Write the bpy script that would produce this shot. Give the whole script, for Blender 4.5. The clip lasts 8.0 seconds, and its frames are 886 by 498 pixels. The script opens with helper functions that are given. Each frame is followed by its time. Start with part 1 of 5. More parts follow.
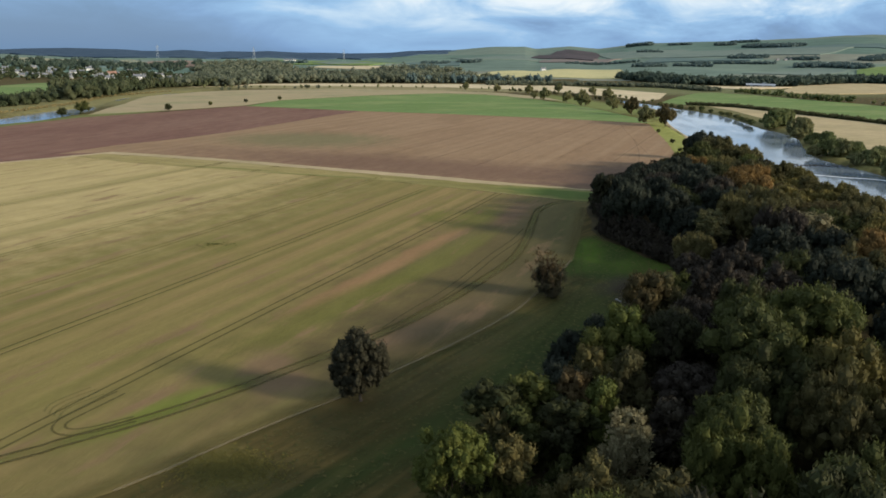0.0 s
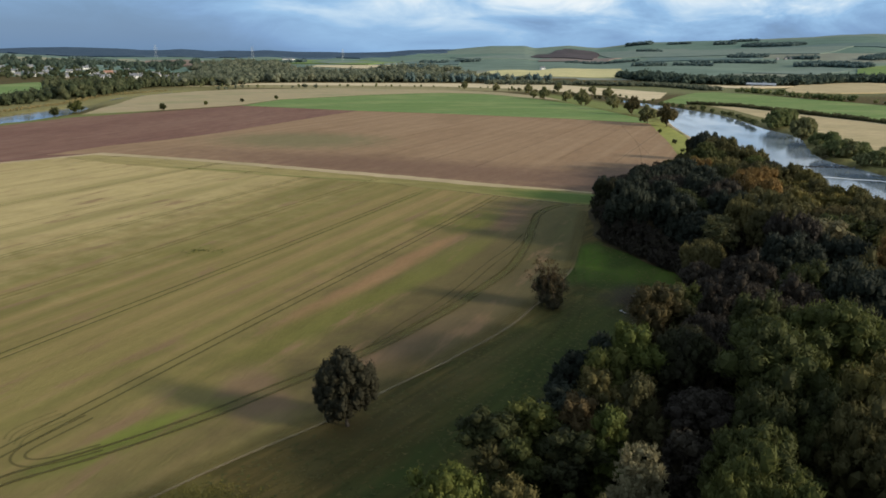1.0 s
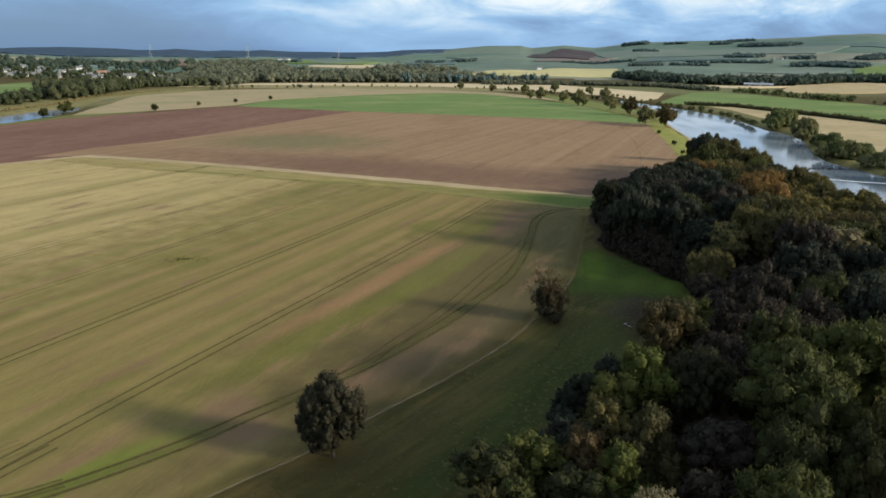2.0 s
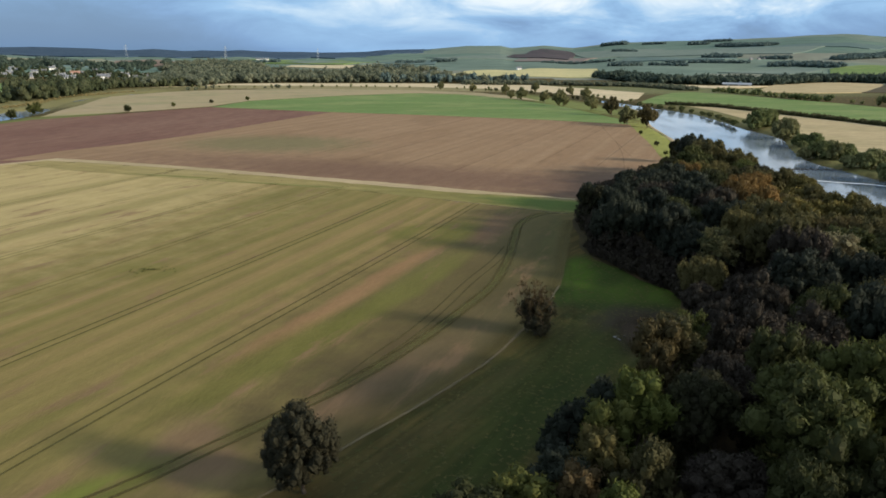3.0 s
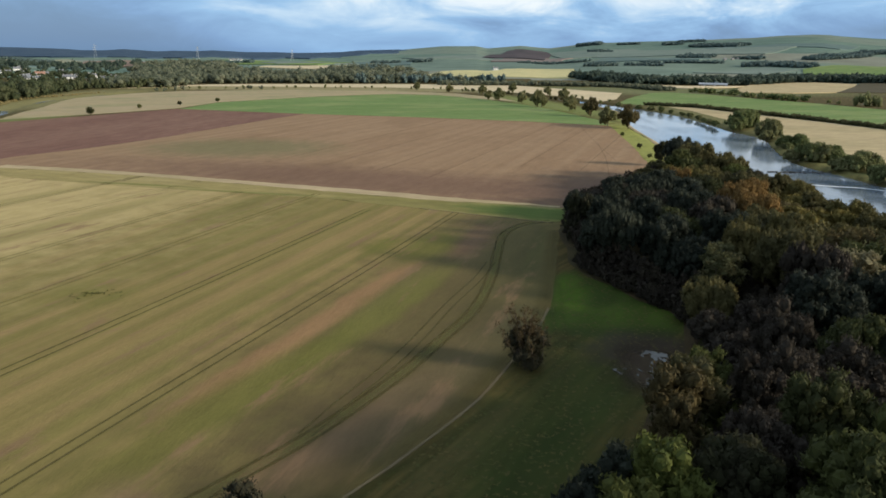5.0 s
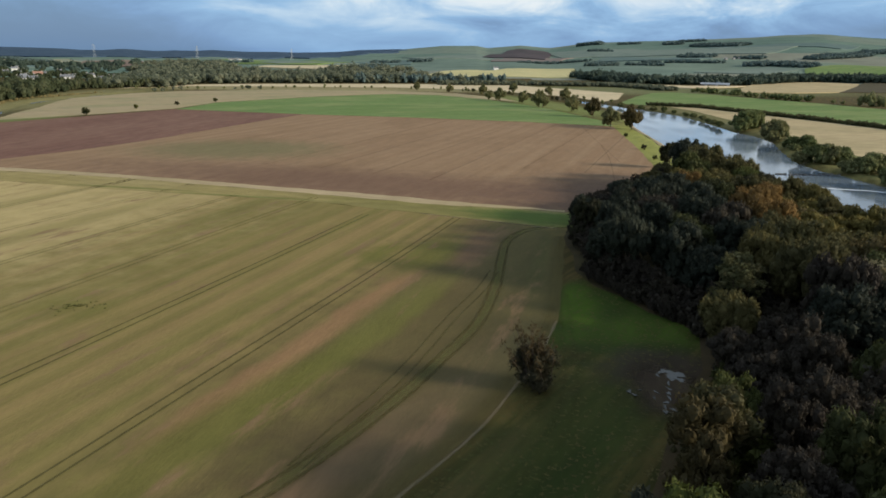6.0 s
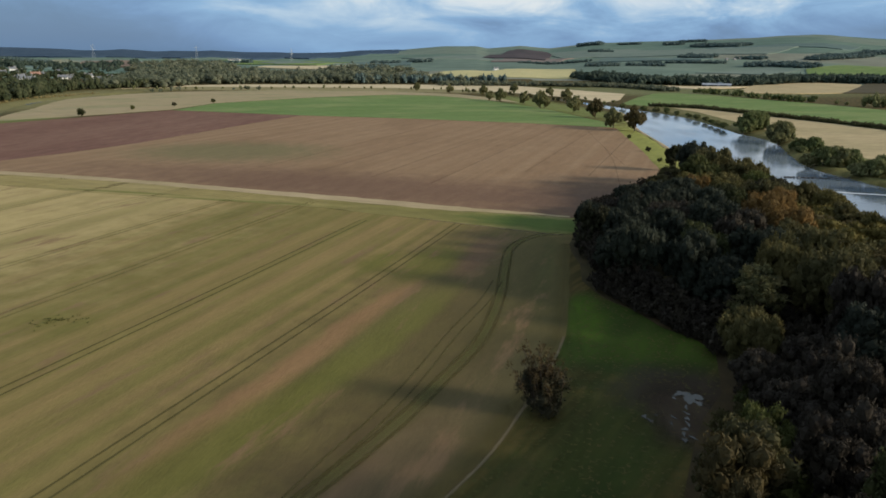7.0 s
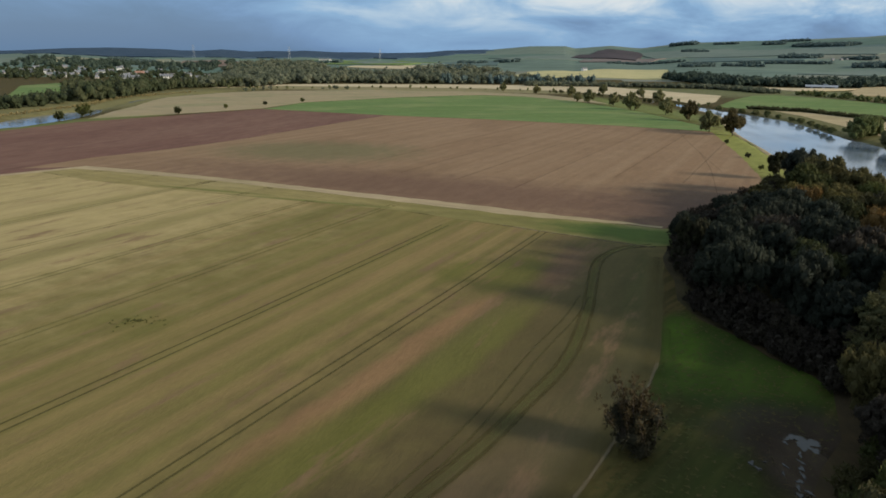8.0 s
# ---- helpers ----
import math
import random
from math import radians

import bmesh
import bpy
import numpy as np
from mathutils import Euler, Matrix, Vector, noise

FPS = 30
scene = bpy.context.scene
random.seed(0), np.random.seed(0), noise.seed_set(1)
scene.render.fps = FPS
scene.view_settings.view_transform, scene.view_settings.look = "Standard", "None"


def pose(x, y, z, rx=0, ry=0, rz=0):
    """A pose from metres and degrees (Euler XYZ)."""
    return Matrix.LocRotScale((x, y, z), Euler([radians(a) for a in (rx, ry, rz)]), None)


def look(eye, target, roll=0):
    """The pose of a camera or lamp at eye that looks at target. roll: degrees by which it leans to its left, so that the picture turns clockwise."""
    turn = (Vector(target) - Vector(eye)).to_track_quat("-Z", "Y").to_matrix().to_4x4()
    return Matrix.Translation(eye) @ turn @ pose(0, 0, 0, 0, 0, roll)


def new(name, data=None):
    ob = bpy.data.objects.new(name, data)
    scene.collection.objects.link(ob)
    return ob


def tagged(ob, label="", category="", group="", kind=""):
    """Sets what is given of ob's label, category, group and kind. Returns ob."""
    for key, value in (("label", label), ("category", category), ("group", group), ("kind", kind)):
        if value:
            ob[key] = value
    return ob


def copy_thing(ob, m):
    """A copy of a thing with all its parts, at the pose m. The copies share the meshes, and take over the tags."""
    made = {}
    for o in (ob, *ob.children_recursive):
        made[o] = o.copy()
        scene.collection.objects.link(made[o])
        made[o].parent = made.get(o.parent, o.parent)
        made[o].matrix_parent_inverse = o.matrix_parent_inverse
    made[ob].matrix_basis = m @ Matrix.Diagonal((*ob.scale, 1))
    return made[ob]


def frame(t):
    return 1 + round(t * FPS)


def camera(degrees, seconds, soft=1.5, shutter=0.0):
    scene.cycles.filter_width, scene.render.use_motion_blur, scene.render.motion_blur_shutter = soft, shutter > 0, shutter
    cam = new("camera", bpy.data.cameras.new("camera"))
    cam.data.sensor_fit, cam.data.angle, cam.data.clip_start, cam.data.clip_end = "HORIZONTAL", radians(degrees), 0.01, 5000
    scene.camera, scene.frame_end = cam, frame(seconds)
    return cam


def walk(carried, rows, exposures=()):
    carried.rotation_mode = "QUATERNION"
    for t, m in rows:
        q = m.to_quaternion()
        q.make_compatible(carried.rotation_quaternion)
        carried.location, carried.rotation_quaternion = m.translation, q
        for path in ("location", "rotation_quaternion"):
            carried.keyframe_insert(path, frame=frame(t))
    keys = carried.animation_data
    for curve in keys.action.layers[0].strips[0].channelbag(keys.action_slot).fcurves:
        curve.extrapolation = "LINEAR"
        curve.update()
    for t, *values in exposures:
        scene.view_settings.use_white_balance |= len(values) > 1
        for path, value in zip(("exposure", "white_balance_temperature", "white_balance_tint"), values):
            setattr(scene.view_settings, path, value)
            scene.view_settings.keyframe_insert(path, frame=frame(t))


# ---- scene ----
cam = camera(63.5, 8.0, 1.65)
PATH = [
    (0, (-0.600, -1.957, 44.496), (-0.645, -0.028, 43.970), 0.80),
    (0.5, (-0.354, 1.623, 44.400), (-0.400, 3.552, 43.873), 0.80),
    (1, (-0.049, 5.243, 44.290), (-0.092, 7.172, 43.762), 0.80),
    (1.5, (0.032, 8.793, 44.297), (-0.010, 10.722, 43.769), 0.80),
    (1.7, (0.054, 10.162, 44.267), (0.012, 12.091, 43.739), 0.80),
    (2.8, (0.176, 17.668, 44.105), (0.191, 19.597, 43.577), 0.80),
    (3, (0.198, 19.029, 44.075), (0.217, 20.958, 43.548), 0.80),
    (3.5, (0.260, 22.811, 43.780), (0.298, 24.740, 43.255), 0.80),
    (4, (0.313, 26.075, 43.766), (0.381, 28.004, 43.241), 0.80),
    (4.5, (0.259, 29.502, 43.787), (0.341, 31.430, 43.262), 0.80),
    (4.7, (0.262, 30.922, 43.768), (0.344, 32.850, 43.243), 0.80),
    (5.8, (0.280, 38.733, 43.667), (0.362, 40.661, 43.141), 0.80),
    (6, (0.283, 40.155, 43.648), (0.365, 42.083, 43.122), 0.80),
    (6.5, (0.340, 43.712, 43.624), (0.421, 45.640, 43.099), 0.80),
    (7, (0.355, 47.012, 43.633), (0.437, 48.940, 43.108), 0.80),
    (7.2, (0.297, 48.417, 43.656), (0.377, 50.345, 43.131), 0.80),
    (7.3, (0.269, 49.119, 43.668), (0.341, 51.048, 43.142), 0.80),
    (7.5, (0.211, 50.526, 43.691), (0.246, 52.455, 43.165), 0.80),
    (7.7, (0.169, 51.941, 43.673), (0.141, 53.870, 43.146), 0.80),
    (7.8, (0.149, 52.649, 43.665), (0.089, 54.578, 43.137), 0.80),
    (8, (0.107, 54.067, 43.647), (-0.037, 55.991, 43.119), 0.80),
]
walk(cam, [(t, look(eye, target, roll)) for t, eye, target, roll in PATH], [(0, 0.32), (0.5, 0.27), (1.0, 0.27), (1.5, 0.37), (4.5, 0.37), (6, 0.2), (8, -0.02)])

# ---- world, sun ----
SUN_AZ, SUN_EL = 109.0, 18.0
sun_dir = Vector((math.sin(radians(SUN_AZ)) * math.cos(radians(SUN_EL)),
                  math.cos(radians(SUN_AZ)) * math.cos(radians(SUN_EL)), math.sin(radians(SUN_EL))))
sun = new("sun", bpy.data.lights.new("sun", "SUN"))
sun.data.energy, sun.data.angle, sun.data.color = 4.2, radians(8.0), (1.0, 0.88, 0.70)
sun.matrix_world = look(sun_dir * 100, (0, 0, 0))
scene.view_settings.exposure = 0.0


def node(tree, kind, **values):
    """A node with its inputs (by name) and properties set; a socket as a value is linked."""
    n = tree.nodes.new(kind)
    for key, value in values.items():
        if key == "op":
            n.operation = value
            continue
        sock = n.inputs[int(key[1:])] if key[0] == "i" and key[1:].isdigit() else n.inputs[key.replace("_", " ")]
        if isinstance(value, bpy.types.NodeSocket):
            tree.links.new(value, sock)
        else:
            sock.default_value = value
    return n


def ramp(tree, fac, stops):
    n = tree.nodes.new("ShaderNodeValToRGB")
    while len(n.color_ramp.elements) < len(stops):
        n.color_ramp.elements.new(0.5)
    for e, (p, c) in zip(n.color_ramp.elements, stops):
        e.position = p
        e.color = (*c, 1) if len(c) == 3 else c
    tree.links.new(fac, n.inputs[0])
    return n.outputs[0]


def mixc(tree, fac, a, b, mode="MIX"):
    n = tree.nodes.new("ShaderNodeMix")
    n.data_type, n.blend_type = "RGBA", mode
    for sock, v in ((n.inputs[0], fac), (n.inputs[6], a), (n.inputs[7], b)):
        if isinstance(v, bpy.types.NodeSocket):
            tree.links.new(v, sock)
        elif isinstance(v, (int, float)):
            sock.default_value = v
        else:
            sock.default_value = (*v, 1)
    return n.outputs[2]


def calc(tree, op, a, b=0.0, c=0.0):
    n = tree.nodes.new("ShaderNodeMath")
    n.operation = op
    for sock, v in zip(n.inputs, (a, b, c)):
        if isinstance(v, bpy.types.NodeSocket):
            tree.links.new(v, sock)
        else:
            sock.default_value = v
    return n.outputs[0]


def smooth(tree, v, lo, hi):
    n = node(tree, "ShaderNodeMapRange", Value=v, From_Min=lo, From_Max=hi)
    n.interpolation_type = "SMOOTHSTEP"
    return n.outputs[0]


world = bpy.data.worlds.new("sky")
scene.world = world
world.use_nodes = True
wt = world.node_tree
wt.nodes.clear()
sky = node(wt, "ShaderNodeTexSky")
sky.sky_type, sky.sun_disc, sky.sun_elevation, sky.sun_rotation = "NISHITA", False, radians(SUN_EL), radians(SUN_AZ)
way = node(wt, "ShaderNodeTexCoord").outputs["Generated"]
flat = node(wt, "ShaderNodeMapping", Vector=way, Scale=(6.5, 6.5, 21.0), Location=(0.35, 0.2, 0.15)).outputs[0]
cl = node(wt, "ShaderNodeTexNoise", Vector=flat, Scale=1.0, Detail=8.0, Roughness=0.56, Distortion=0.5).outputs[0]
flat2 = node(wt, "ShaderNodeMapping", Vector=way, Scale=(1.5, 1.5, 9.0), Location=(3.1, 1.7, 0.4)).outputs[0]
big = node(wt, "ShaderNodeTexNoise", Vector=flat2, Scale=1.0, Detail=3.0, Roughness=0.5).outputs[0]
split = node(wt, "ShaderNodeSeparateXYZ", Vector=way)
up, right = split.outputs[2], split.outputs[0]
lift = calc(wt, "ADD", calc(wt, "MULTIPLY", smooth(wt, up, 0.015, 0.09), 0.17), calc(wt, "MULTIPLY", calc(wt, "SUBTRACT", smooth(wt, right, -0.42, -0.08), calc(wt, "MULTIPLY", smooth(wt, right, 0.05, 0.4), 0.35)), 0.21))
# broken clouds to the right, a smooth rain-laden sheet to the left
billow = calc(wt, "ADD", 0.5, calc(wt, "MULTIPLY", calc(wt, "SUBTRACT", cl, 0.5), calc(wt, "MULTIPLY", calc(wt, "ADD", 0.35, calc(wt, "MULTIPLY", smooth(wt, up, 0.005, 0.07), 0.65)), calc(wt, "ADD", 0.75, calc(wt, "MULTIPLY", smooth(wt, right, -0.3, 0.2), 0.6)))))
cover = smooth(wt, calc(wt, "ADD", lift, calc(wt, "ADD", calc(wt, "MULTIPLY", billow, 0.72), calc(wt, "MULTIPLY", big, 0.45))), 0.60, 1.10)
cloud = ramp(wt, cover, [(0.0, (0.162, 0.298, 0.515)), (0.25, (0.225, 0.415, 0.73)), (0.5, (0.335, 0.59, 0.93)), (0.75, (0.60, 0.81, 1.04)), (0.95, (0.98, 1.07, 1.14))])
glow = calc(wt, "ADD", 9.6, calc(wt, "MULTIPLY", smooth(wt, up, 0.15, 0.7), 1.0))
cloud = mixc(wt, calc(wt, "MULTIPLY", smooth(wt, up, 0.085, 0.2), 0.85), cloud, (0.84, 0.94, 1.04))
cloud = mixc(wt, calc(wt, "MULTIPLY", smooth(wt, up, 0.22, 0.5), 0.9), cloud, (0.44, 0.54, 0.63))
lit = node(wt, "ShaderNodeVectorMath", op="SCALE", i0=cloud, Scale=glow).outputs[0]
veil = mixc(wt, 0.86, sky.outputs[0], lit)
bg = node(wt, "ShaderNodeBackground", Color=veil, Strength=0.08)
wt.links.new(bg.outputs[0], node(wt, "ShaderNodeOutputWorld").inputs[0])


# ---- materials ----
def material(name, rough=0.9, spec=0.2):
    m = bpy.data.materials.new(name)
    m.use_nodes = True
    t = m.node_tree
    b = t.nodes["Principled BSDF"]
    b.inputs["Roughness"].default_value = rough
    b.inputs["Specular IOR Level"].default_value = spec
    return m, t, b


def turned_z(t, vec, angle):
    n = node(t, "ShaderNodeVectorRotate", Vector=vec, Angle=radians(angle))
    n.rotation_type = "Z_AXIS"
    return n.outputs[0]


def where(t, angle=0.0, scale=(1, 1, 1)):
    pos = node(t, "ShaderNodeNewGeometry").outputs["Position"]
    turned = turned_z(t, pos, angle)
    return node(t, "ShaderNodeMapping", Vector=turned, Scale=scale).outputs[0]


def noise_at(t, vec, scale, detail=4.0, rough=0.55):
    return node(t, "ShaderNodeTexNoise", Vector=vec, Scale=scale, Detail=detail, Roughness=rough).outputs[0]


def blob(t, cx, cy, rx, ry, angle, soft=0.5):
    """1 inside an uneven patch of ground round (cx, cy), 0 outside it."""
    pos = node(t, "ShaderNodeNewGeometry").outputs["Position"]
    off = node(t, "ShaderNodeVectorMath", op="SUBTRACT", i0=pos, i1=(cx, cy, 0)).outputs[0]
    turned = turned_z(t, off, angle)
    unit = node(t, "ShaderNodeVectorMath", op="MULTIPLY", i0=turned, i1=(1 / rx, 1 / ry, 0)).outputs[0]
    far = node(t, "ShaderNodeVectorMath", op="LENGTH", i0=unit).outputs["Value"]
    far = calc(t, "ADD", far, calc(t, "MULTIPLY", calc(t, "SUBTRACT", noise_at(t, pos, 0.16, 5.0), 0.5), 1.3))
    return calc(t, "SUBTRACT", 1.0, smooth(t, far, 1 - soft, 1 + soft))


def soil(name, a, b, c, angle=-20.7, along=60.0, across=7.0, fine=1.6, rows=0.0, patches=(), bump=0.15, contrast=0.5, mottle=0.84, stretch=0.3, bare=None):
    """A field: streaks a to b along its working direction, patches of c, grain, drill rows; patches: (colour, strength, blob)."""
    m, t, bs = material(name, 0.95, 0.1)
    streak = noise_at(t, where(t, angle, (1 / across, 1 / along, 1)), 1.0, 5.0, 0.6)
    col = mixc(t, smooth(t, streak, 0.5 - contrast / 3, 0.5 + contrast / 3), a, b)
    wide = noise_at(t, where(t, angle, (1.0, 1.5 * stretch, 1)), 0.028, 3.0)
    col = mixc(t, calc(t, "MULTIPLY", smooth(t, wide, 0.45, 0.68), 0.75), col, c)
    for tint, strength, shape in patches:
        col = mixc(t, calc(t, "MULTIPLY", blob(t, *shape), strength), col, tint)
    if bare:
        gaps = smooth(t, noise_at(t, where(t, angle, (1, 0.2, 1)), 0.2, 5.0, 0.65), 0.54, 0.7)
        col = mixc(t, calc(t, "MULTIPLY", gaps, bare[1]), col, bare[0])
    grain = noise_at(t, where(t, angle, (1, 0.35, 1)), fine, 6.0, 0.7)
    mid = noise_at(t, where(t, angle, (1, stretch, 1)), 0.26, 5.0, 0.62)
    shade = calc(t, "ADD", calc(t, "MULTIPLY", grain, 0.36), calc(t, "MULTIPLY", mid, mottle))
    if rows:
        wave = node(t, "ShaderNodeTexWave", Vector=where(t, angle), Scale=1 / rows, Distortion=1.2, Detail=2.0).outputs["Fac"]
        shade = calc(t, "ADD", shade, calc(t, "MULTIPLY", wave, 0.12))
    gain = calc(t, "ADD", 0.82 - mottle / 2, shade)
    rgb = node(t, "ShaderNodeVectorMath", op="SCALE", i0=col, Scale=gain).outputs[0]
    t.links.new(rgb, bs.inputs["Base Color"])
    bmp = node(t, "ShaderNodeBump", Strength=0.6, Distance=bump, Height=grain)
    t.links.new(bmp.outputs[0], bs.inputs["Normal"])
    return m


def foliage(name, tones, spread=0.5, seethrough=0.22, grove=0.33):
    """Leaves: tones picked tree by tree and clump by clump, finely mottled."""
    m, t, bs = material(name, 0.75, 0.15)
    tree = node(t, "ShaderNodeObjectInfo").outputs["Random"]
    leaf = node(t, "ShaderNodeNewGeometry").outputs["Random Per Island"]
    clump = noise_at(t, where(t), grove, 3.0)
    pick = calc(t, "ADD", calc(t, "MULTIPLY", tree, spread), calc(t, "MULTIPLY", calc(t, "SUBTRACT", clump, 0.3), 1.4 * (1.15 - spread)))
    stops = [(i / max(1, len(tones) - 1), c) for i, c in enumerate(tones)]
    col = ramp(t, pick, stops)
    spray = noise_at(t, where(t), 1.1, 2.0)
    gain = calc(t, "ADD", 0.74, calc(t, "ADD", calc(t, "MULTIPLY", leaf, 0.12), calc(t, "MULTIPLY", spray, 0.5)))
    rgb = node(t, "ShaderNodeVectorMath", op="SCALE", i0=col, Scale=gain).outputs[0]
    t.links.new(rgb, bs.inputs["Base Color"])
    thin = node(t, "ShaderNodeBsdfTranslucent", Color=rgb)
    both = node(t, "ShaderNodeMixShader", i0=seethrough, i1=bs.outputs[0], i2=thin.outputs[0])
    t.links.new(both.outputs[0], t.nodes["Material Output"].inputs[0])
    return m


def plain(name, a, b, scale=2.0, rough=0.8, spec=0.3, metal=0.0, bump=0.02):
    m, t, bs = material(name, rough, spec)
    n = noise_at(t, where(t), scale, 5.0, 0.65)
    t.links.new(mixc(t, smooth(t, n, 0.3, 0.7), a, b), bs.inputs["Base Color"])
    bs.inputs["Metallic"].default_value = metal
    bmp = node(t, "ShaderNodeBump", Strength=0.5, Distance=bump, Height=n)
    t.links.new(bmp.outputs[0], bs.inputs["Normal"])
    return m


def worn_line(name, a, b, cover=0.8, edge=0.35, scale=0.7):
    """A track whose edges fray into the ground beside it."""
    m, t, bs = material(name, 0.95, 0.1)
    n = noise_at(t, where(t), scale, 5.0, 0.65)
    t.links.new(mixc(t, smooth(t, n, 0.3, 0.7), a, b), bs.inputs["Base Color"])
    uv = node(t, "ShaderNodeUVMap").outputs[0]
    v = node(t, "ShaderNodeSeparateXYZ", Vector=uv).outputs[1]
    mid = calc(t, "SUBTRACT", 1.0, calc(t, "ABSOLUTE", calc(t, "SUBTRACT", calc(t, "MULTIPLY", v, 2.0), 1.0)))
    frayed = calc(t, "ADD", mid, calc(t, "MULTIPLY", calc(t, "SUBTRACT", n, 0.5), 0.9))
    alpha = calc(t, "MULTIPLY", smooth(t, frayed, 0.05, 0.05 + edge), cover)
    clear = node(t, "ShaderNodeBsdfTransparent")
    both = node(t, "ShaderNodeMixShader", i0=alpha, i1=clear.outputs[0], i2=bs.outputs[0])
    t.links.new(both.outputs[0], t.nodes["Material Output"].inputs[0])
    return m


TRAM = 22.0  # degrees by which the tramlines lean from +y to +x
PINK, STRAW, GREEN = (0.245, 0.146, 0.072), (0.262, 0.182, 0.078), (0.128, 0.123, 0.0297)
PALE = (0.408, 0.32, 0.149)
M_STUBBLE = soil("sprouting stubble", STRAW, (0.152, 0.137, 0.0400), (0.188, 0.156, 0.052), TRAM, 420.0, 3.6, 1.4, 0.0, [
    # Second patch darkens the near corner: shade put into the soil colour.
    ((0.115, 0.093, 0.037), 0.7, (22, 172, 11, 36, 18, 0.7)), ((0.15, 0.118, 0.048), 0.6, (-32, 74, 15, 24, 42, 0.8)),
    (PALE, 0.95, (-150, 225, 70, 130, 21, 0.7)), (PALE, 0.5, (-95, 215, 16, 90, 21, 0.7)),
    # Dark soil beside the wood, with shade painted into its colour.
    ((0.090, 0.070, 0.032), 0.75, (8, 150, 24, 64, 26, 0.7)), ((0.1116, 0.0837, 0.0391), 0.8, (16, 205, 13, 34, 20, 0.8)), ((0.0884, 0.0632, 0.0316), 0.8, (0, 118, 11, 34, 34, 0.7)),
    (PINK, 0.9, (-11.5, 155, 2.6, 31, 23.5, 0.4)), (PINK, 0.7, (-24.5, 127, 2.3, 12, 26, 0.5)), (GREEN, 0.75, (-5.5, 150, 3.0, 30, 26, 0.6)), (GREEN, 0.8, (-7, 197, 3.5, 9, 22, 0.6)), ((0.1860, 0.1116, 0.0698), 0.7, (15, 202, 4, 16, 16, 0.5)),
    ((0.2046, 0.1256, 0.0791), 0.6, (-27, 92, 9, 4, 60, 0.5)), ((0.1395, 0.1581, 0.0326), 0.9, (-38, 80, 2.6, 10, 42, 0.6)),
    (GREEN, 0.8, (4, 196, 5, 15, 22, 0.6)), ((0.1767, 0.1116, 0.0698), 0.55, (-3, 116, 3.0, 20, 36, 0.5)), ((0.1348, 0.1256, 0.0372), 0.5, (-3, 160, 4, 22, 24, 0.6)),
    (GREEN, 0.7, (-24, 118, 4, 24, 28, 0.6)), (GREEN, 0.45, (-52, 238, 5, 30, 21, 0.6)), ((0.0512, 0.0837, 0.0186), 0.5, (28, 190, 1.6, 22, 14, 0.7)),
    (GREEN, 0.4, (-95, 208, 4, 60, 21, 0.6)), (GREEN, 0.35, (-122, 236, 4, 50, 21, 0.6)),
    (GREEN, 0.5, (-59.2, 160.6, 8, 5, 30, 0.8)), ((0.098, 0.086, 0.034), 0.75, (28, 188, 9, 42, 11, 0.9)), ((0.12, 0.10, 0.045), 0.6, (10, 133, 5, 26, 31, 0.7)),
], contrast=0.7, mottle=0.6, stretch=0.14, bare=((0.205, 0.128, 0.072), 0.75))
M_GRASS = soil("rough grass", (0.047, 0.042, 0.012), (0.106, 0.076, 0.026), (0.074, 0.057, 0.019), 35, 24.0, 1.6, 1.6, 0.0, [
    # Clearing: a sunlit band and a shadow strip painted into the grass.
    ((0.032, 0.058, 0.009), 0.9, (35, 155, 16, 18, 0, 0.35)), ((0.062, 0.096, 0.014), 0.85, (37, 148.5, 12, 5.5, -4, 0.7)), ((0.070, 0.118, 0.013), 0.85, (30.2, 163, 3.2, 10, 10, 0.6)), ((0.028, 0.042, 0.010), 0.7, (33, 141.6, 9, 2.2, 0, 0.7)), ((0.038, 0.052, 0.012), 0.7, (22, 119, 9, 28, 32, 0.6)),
    ((0.052, 0.038, 0.030), 0.85, (37, 134, 9, 7, 0, 0.5)),
    ((0.15, 0.125, 0.034), 0.7, (-25.5, 67.3, 4.5, 3.2, 40, 0.8)), ((0.25, 0.26, 0.07), 0.9, (122, 420, 13, 110, 9, 0.4)), ((0.20, 0.195, 0.075), 0.85, (196, 350, 20, 75, 10, 0.5)),
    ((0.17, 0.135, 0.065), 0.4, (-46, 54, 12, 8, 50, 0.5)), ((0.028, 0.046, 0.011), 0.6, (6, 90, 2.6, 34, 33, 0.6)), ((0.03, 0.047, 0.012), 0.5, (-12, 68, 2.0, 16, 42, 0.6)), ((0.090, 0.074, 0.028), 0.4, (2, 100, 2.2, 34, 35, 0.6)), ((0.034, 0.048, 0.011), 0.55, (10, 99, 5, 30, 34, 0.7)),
    ((0.14, 0.16, 0.05), 0.85, (-258, 470, 14, 110, 14, 0.5)), ((0.17, 0.20, 0.06), 0.85, (122, 700, 22, 150, -10, 0.5)), ((0.27, 0.235, 0.12), 0.85, (-120, 962, 340, 62, 0, 0.3)), ((0.20, 0.185, 0.08), 0.8, (-335, 660, 60, 250, 6, 0.4)), ((0.15, 0.16, 0.07), 0.8, (330, 1010, 260, 110, 0, 0.5)), ((0.15, 0.145, 0.06), 0.8, (225, 560, 30, 150, 2, 0.5)),
], contrast=0.3, mottle=1.0)
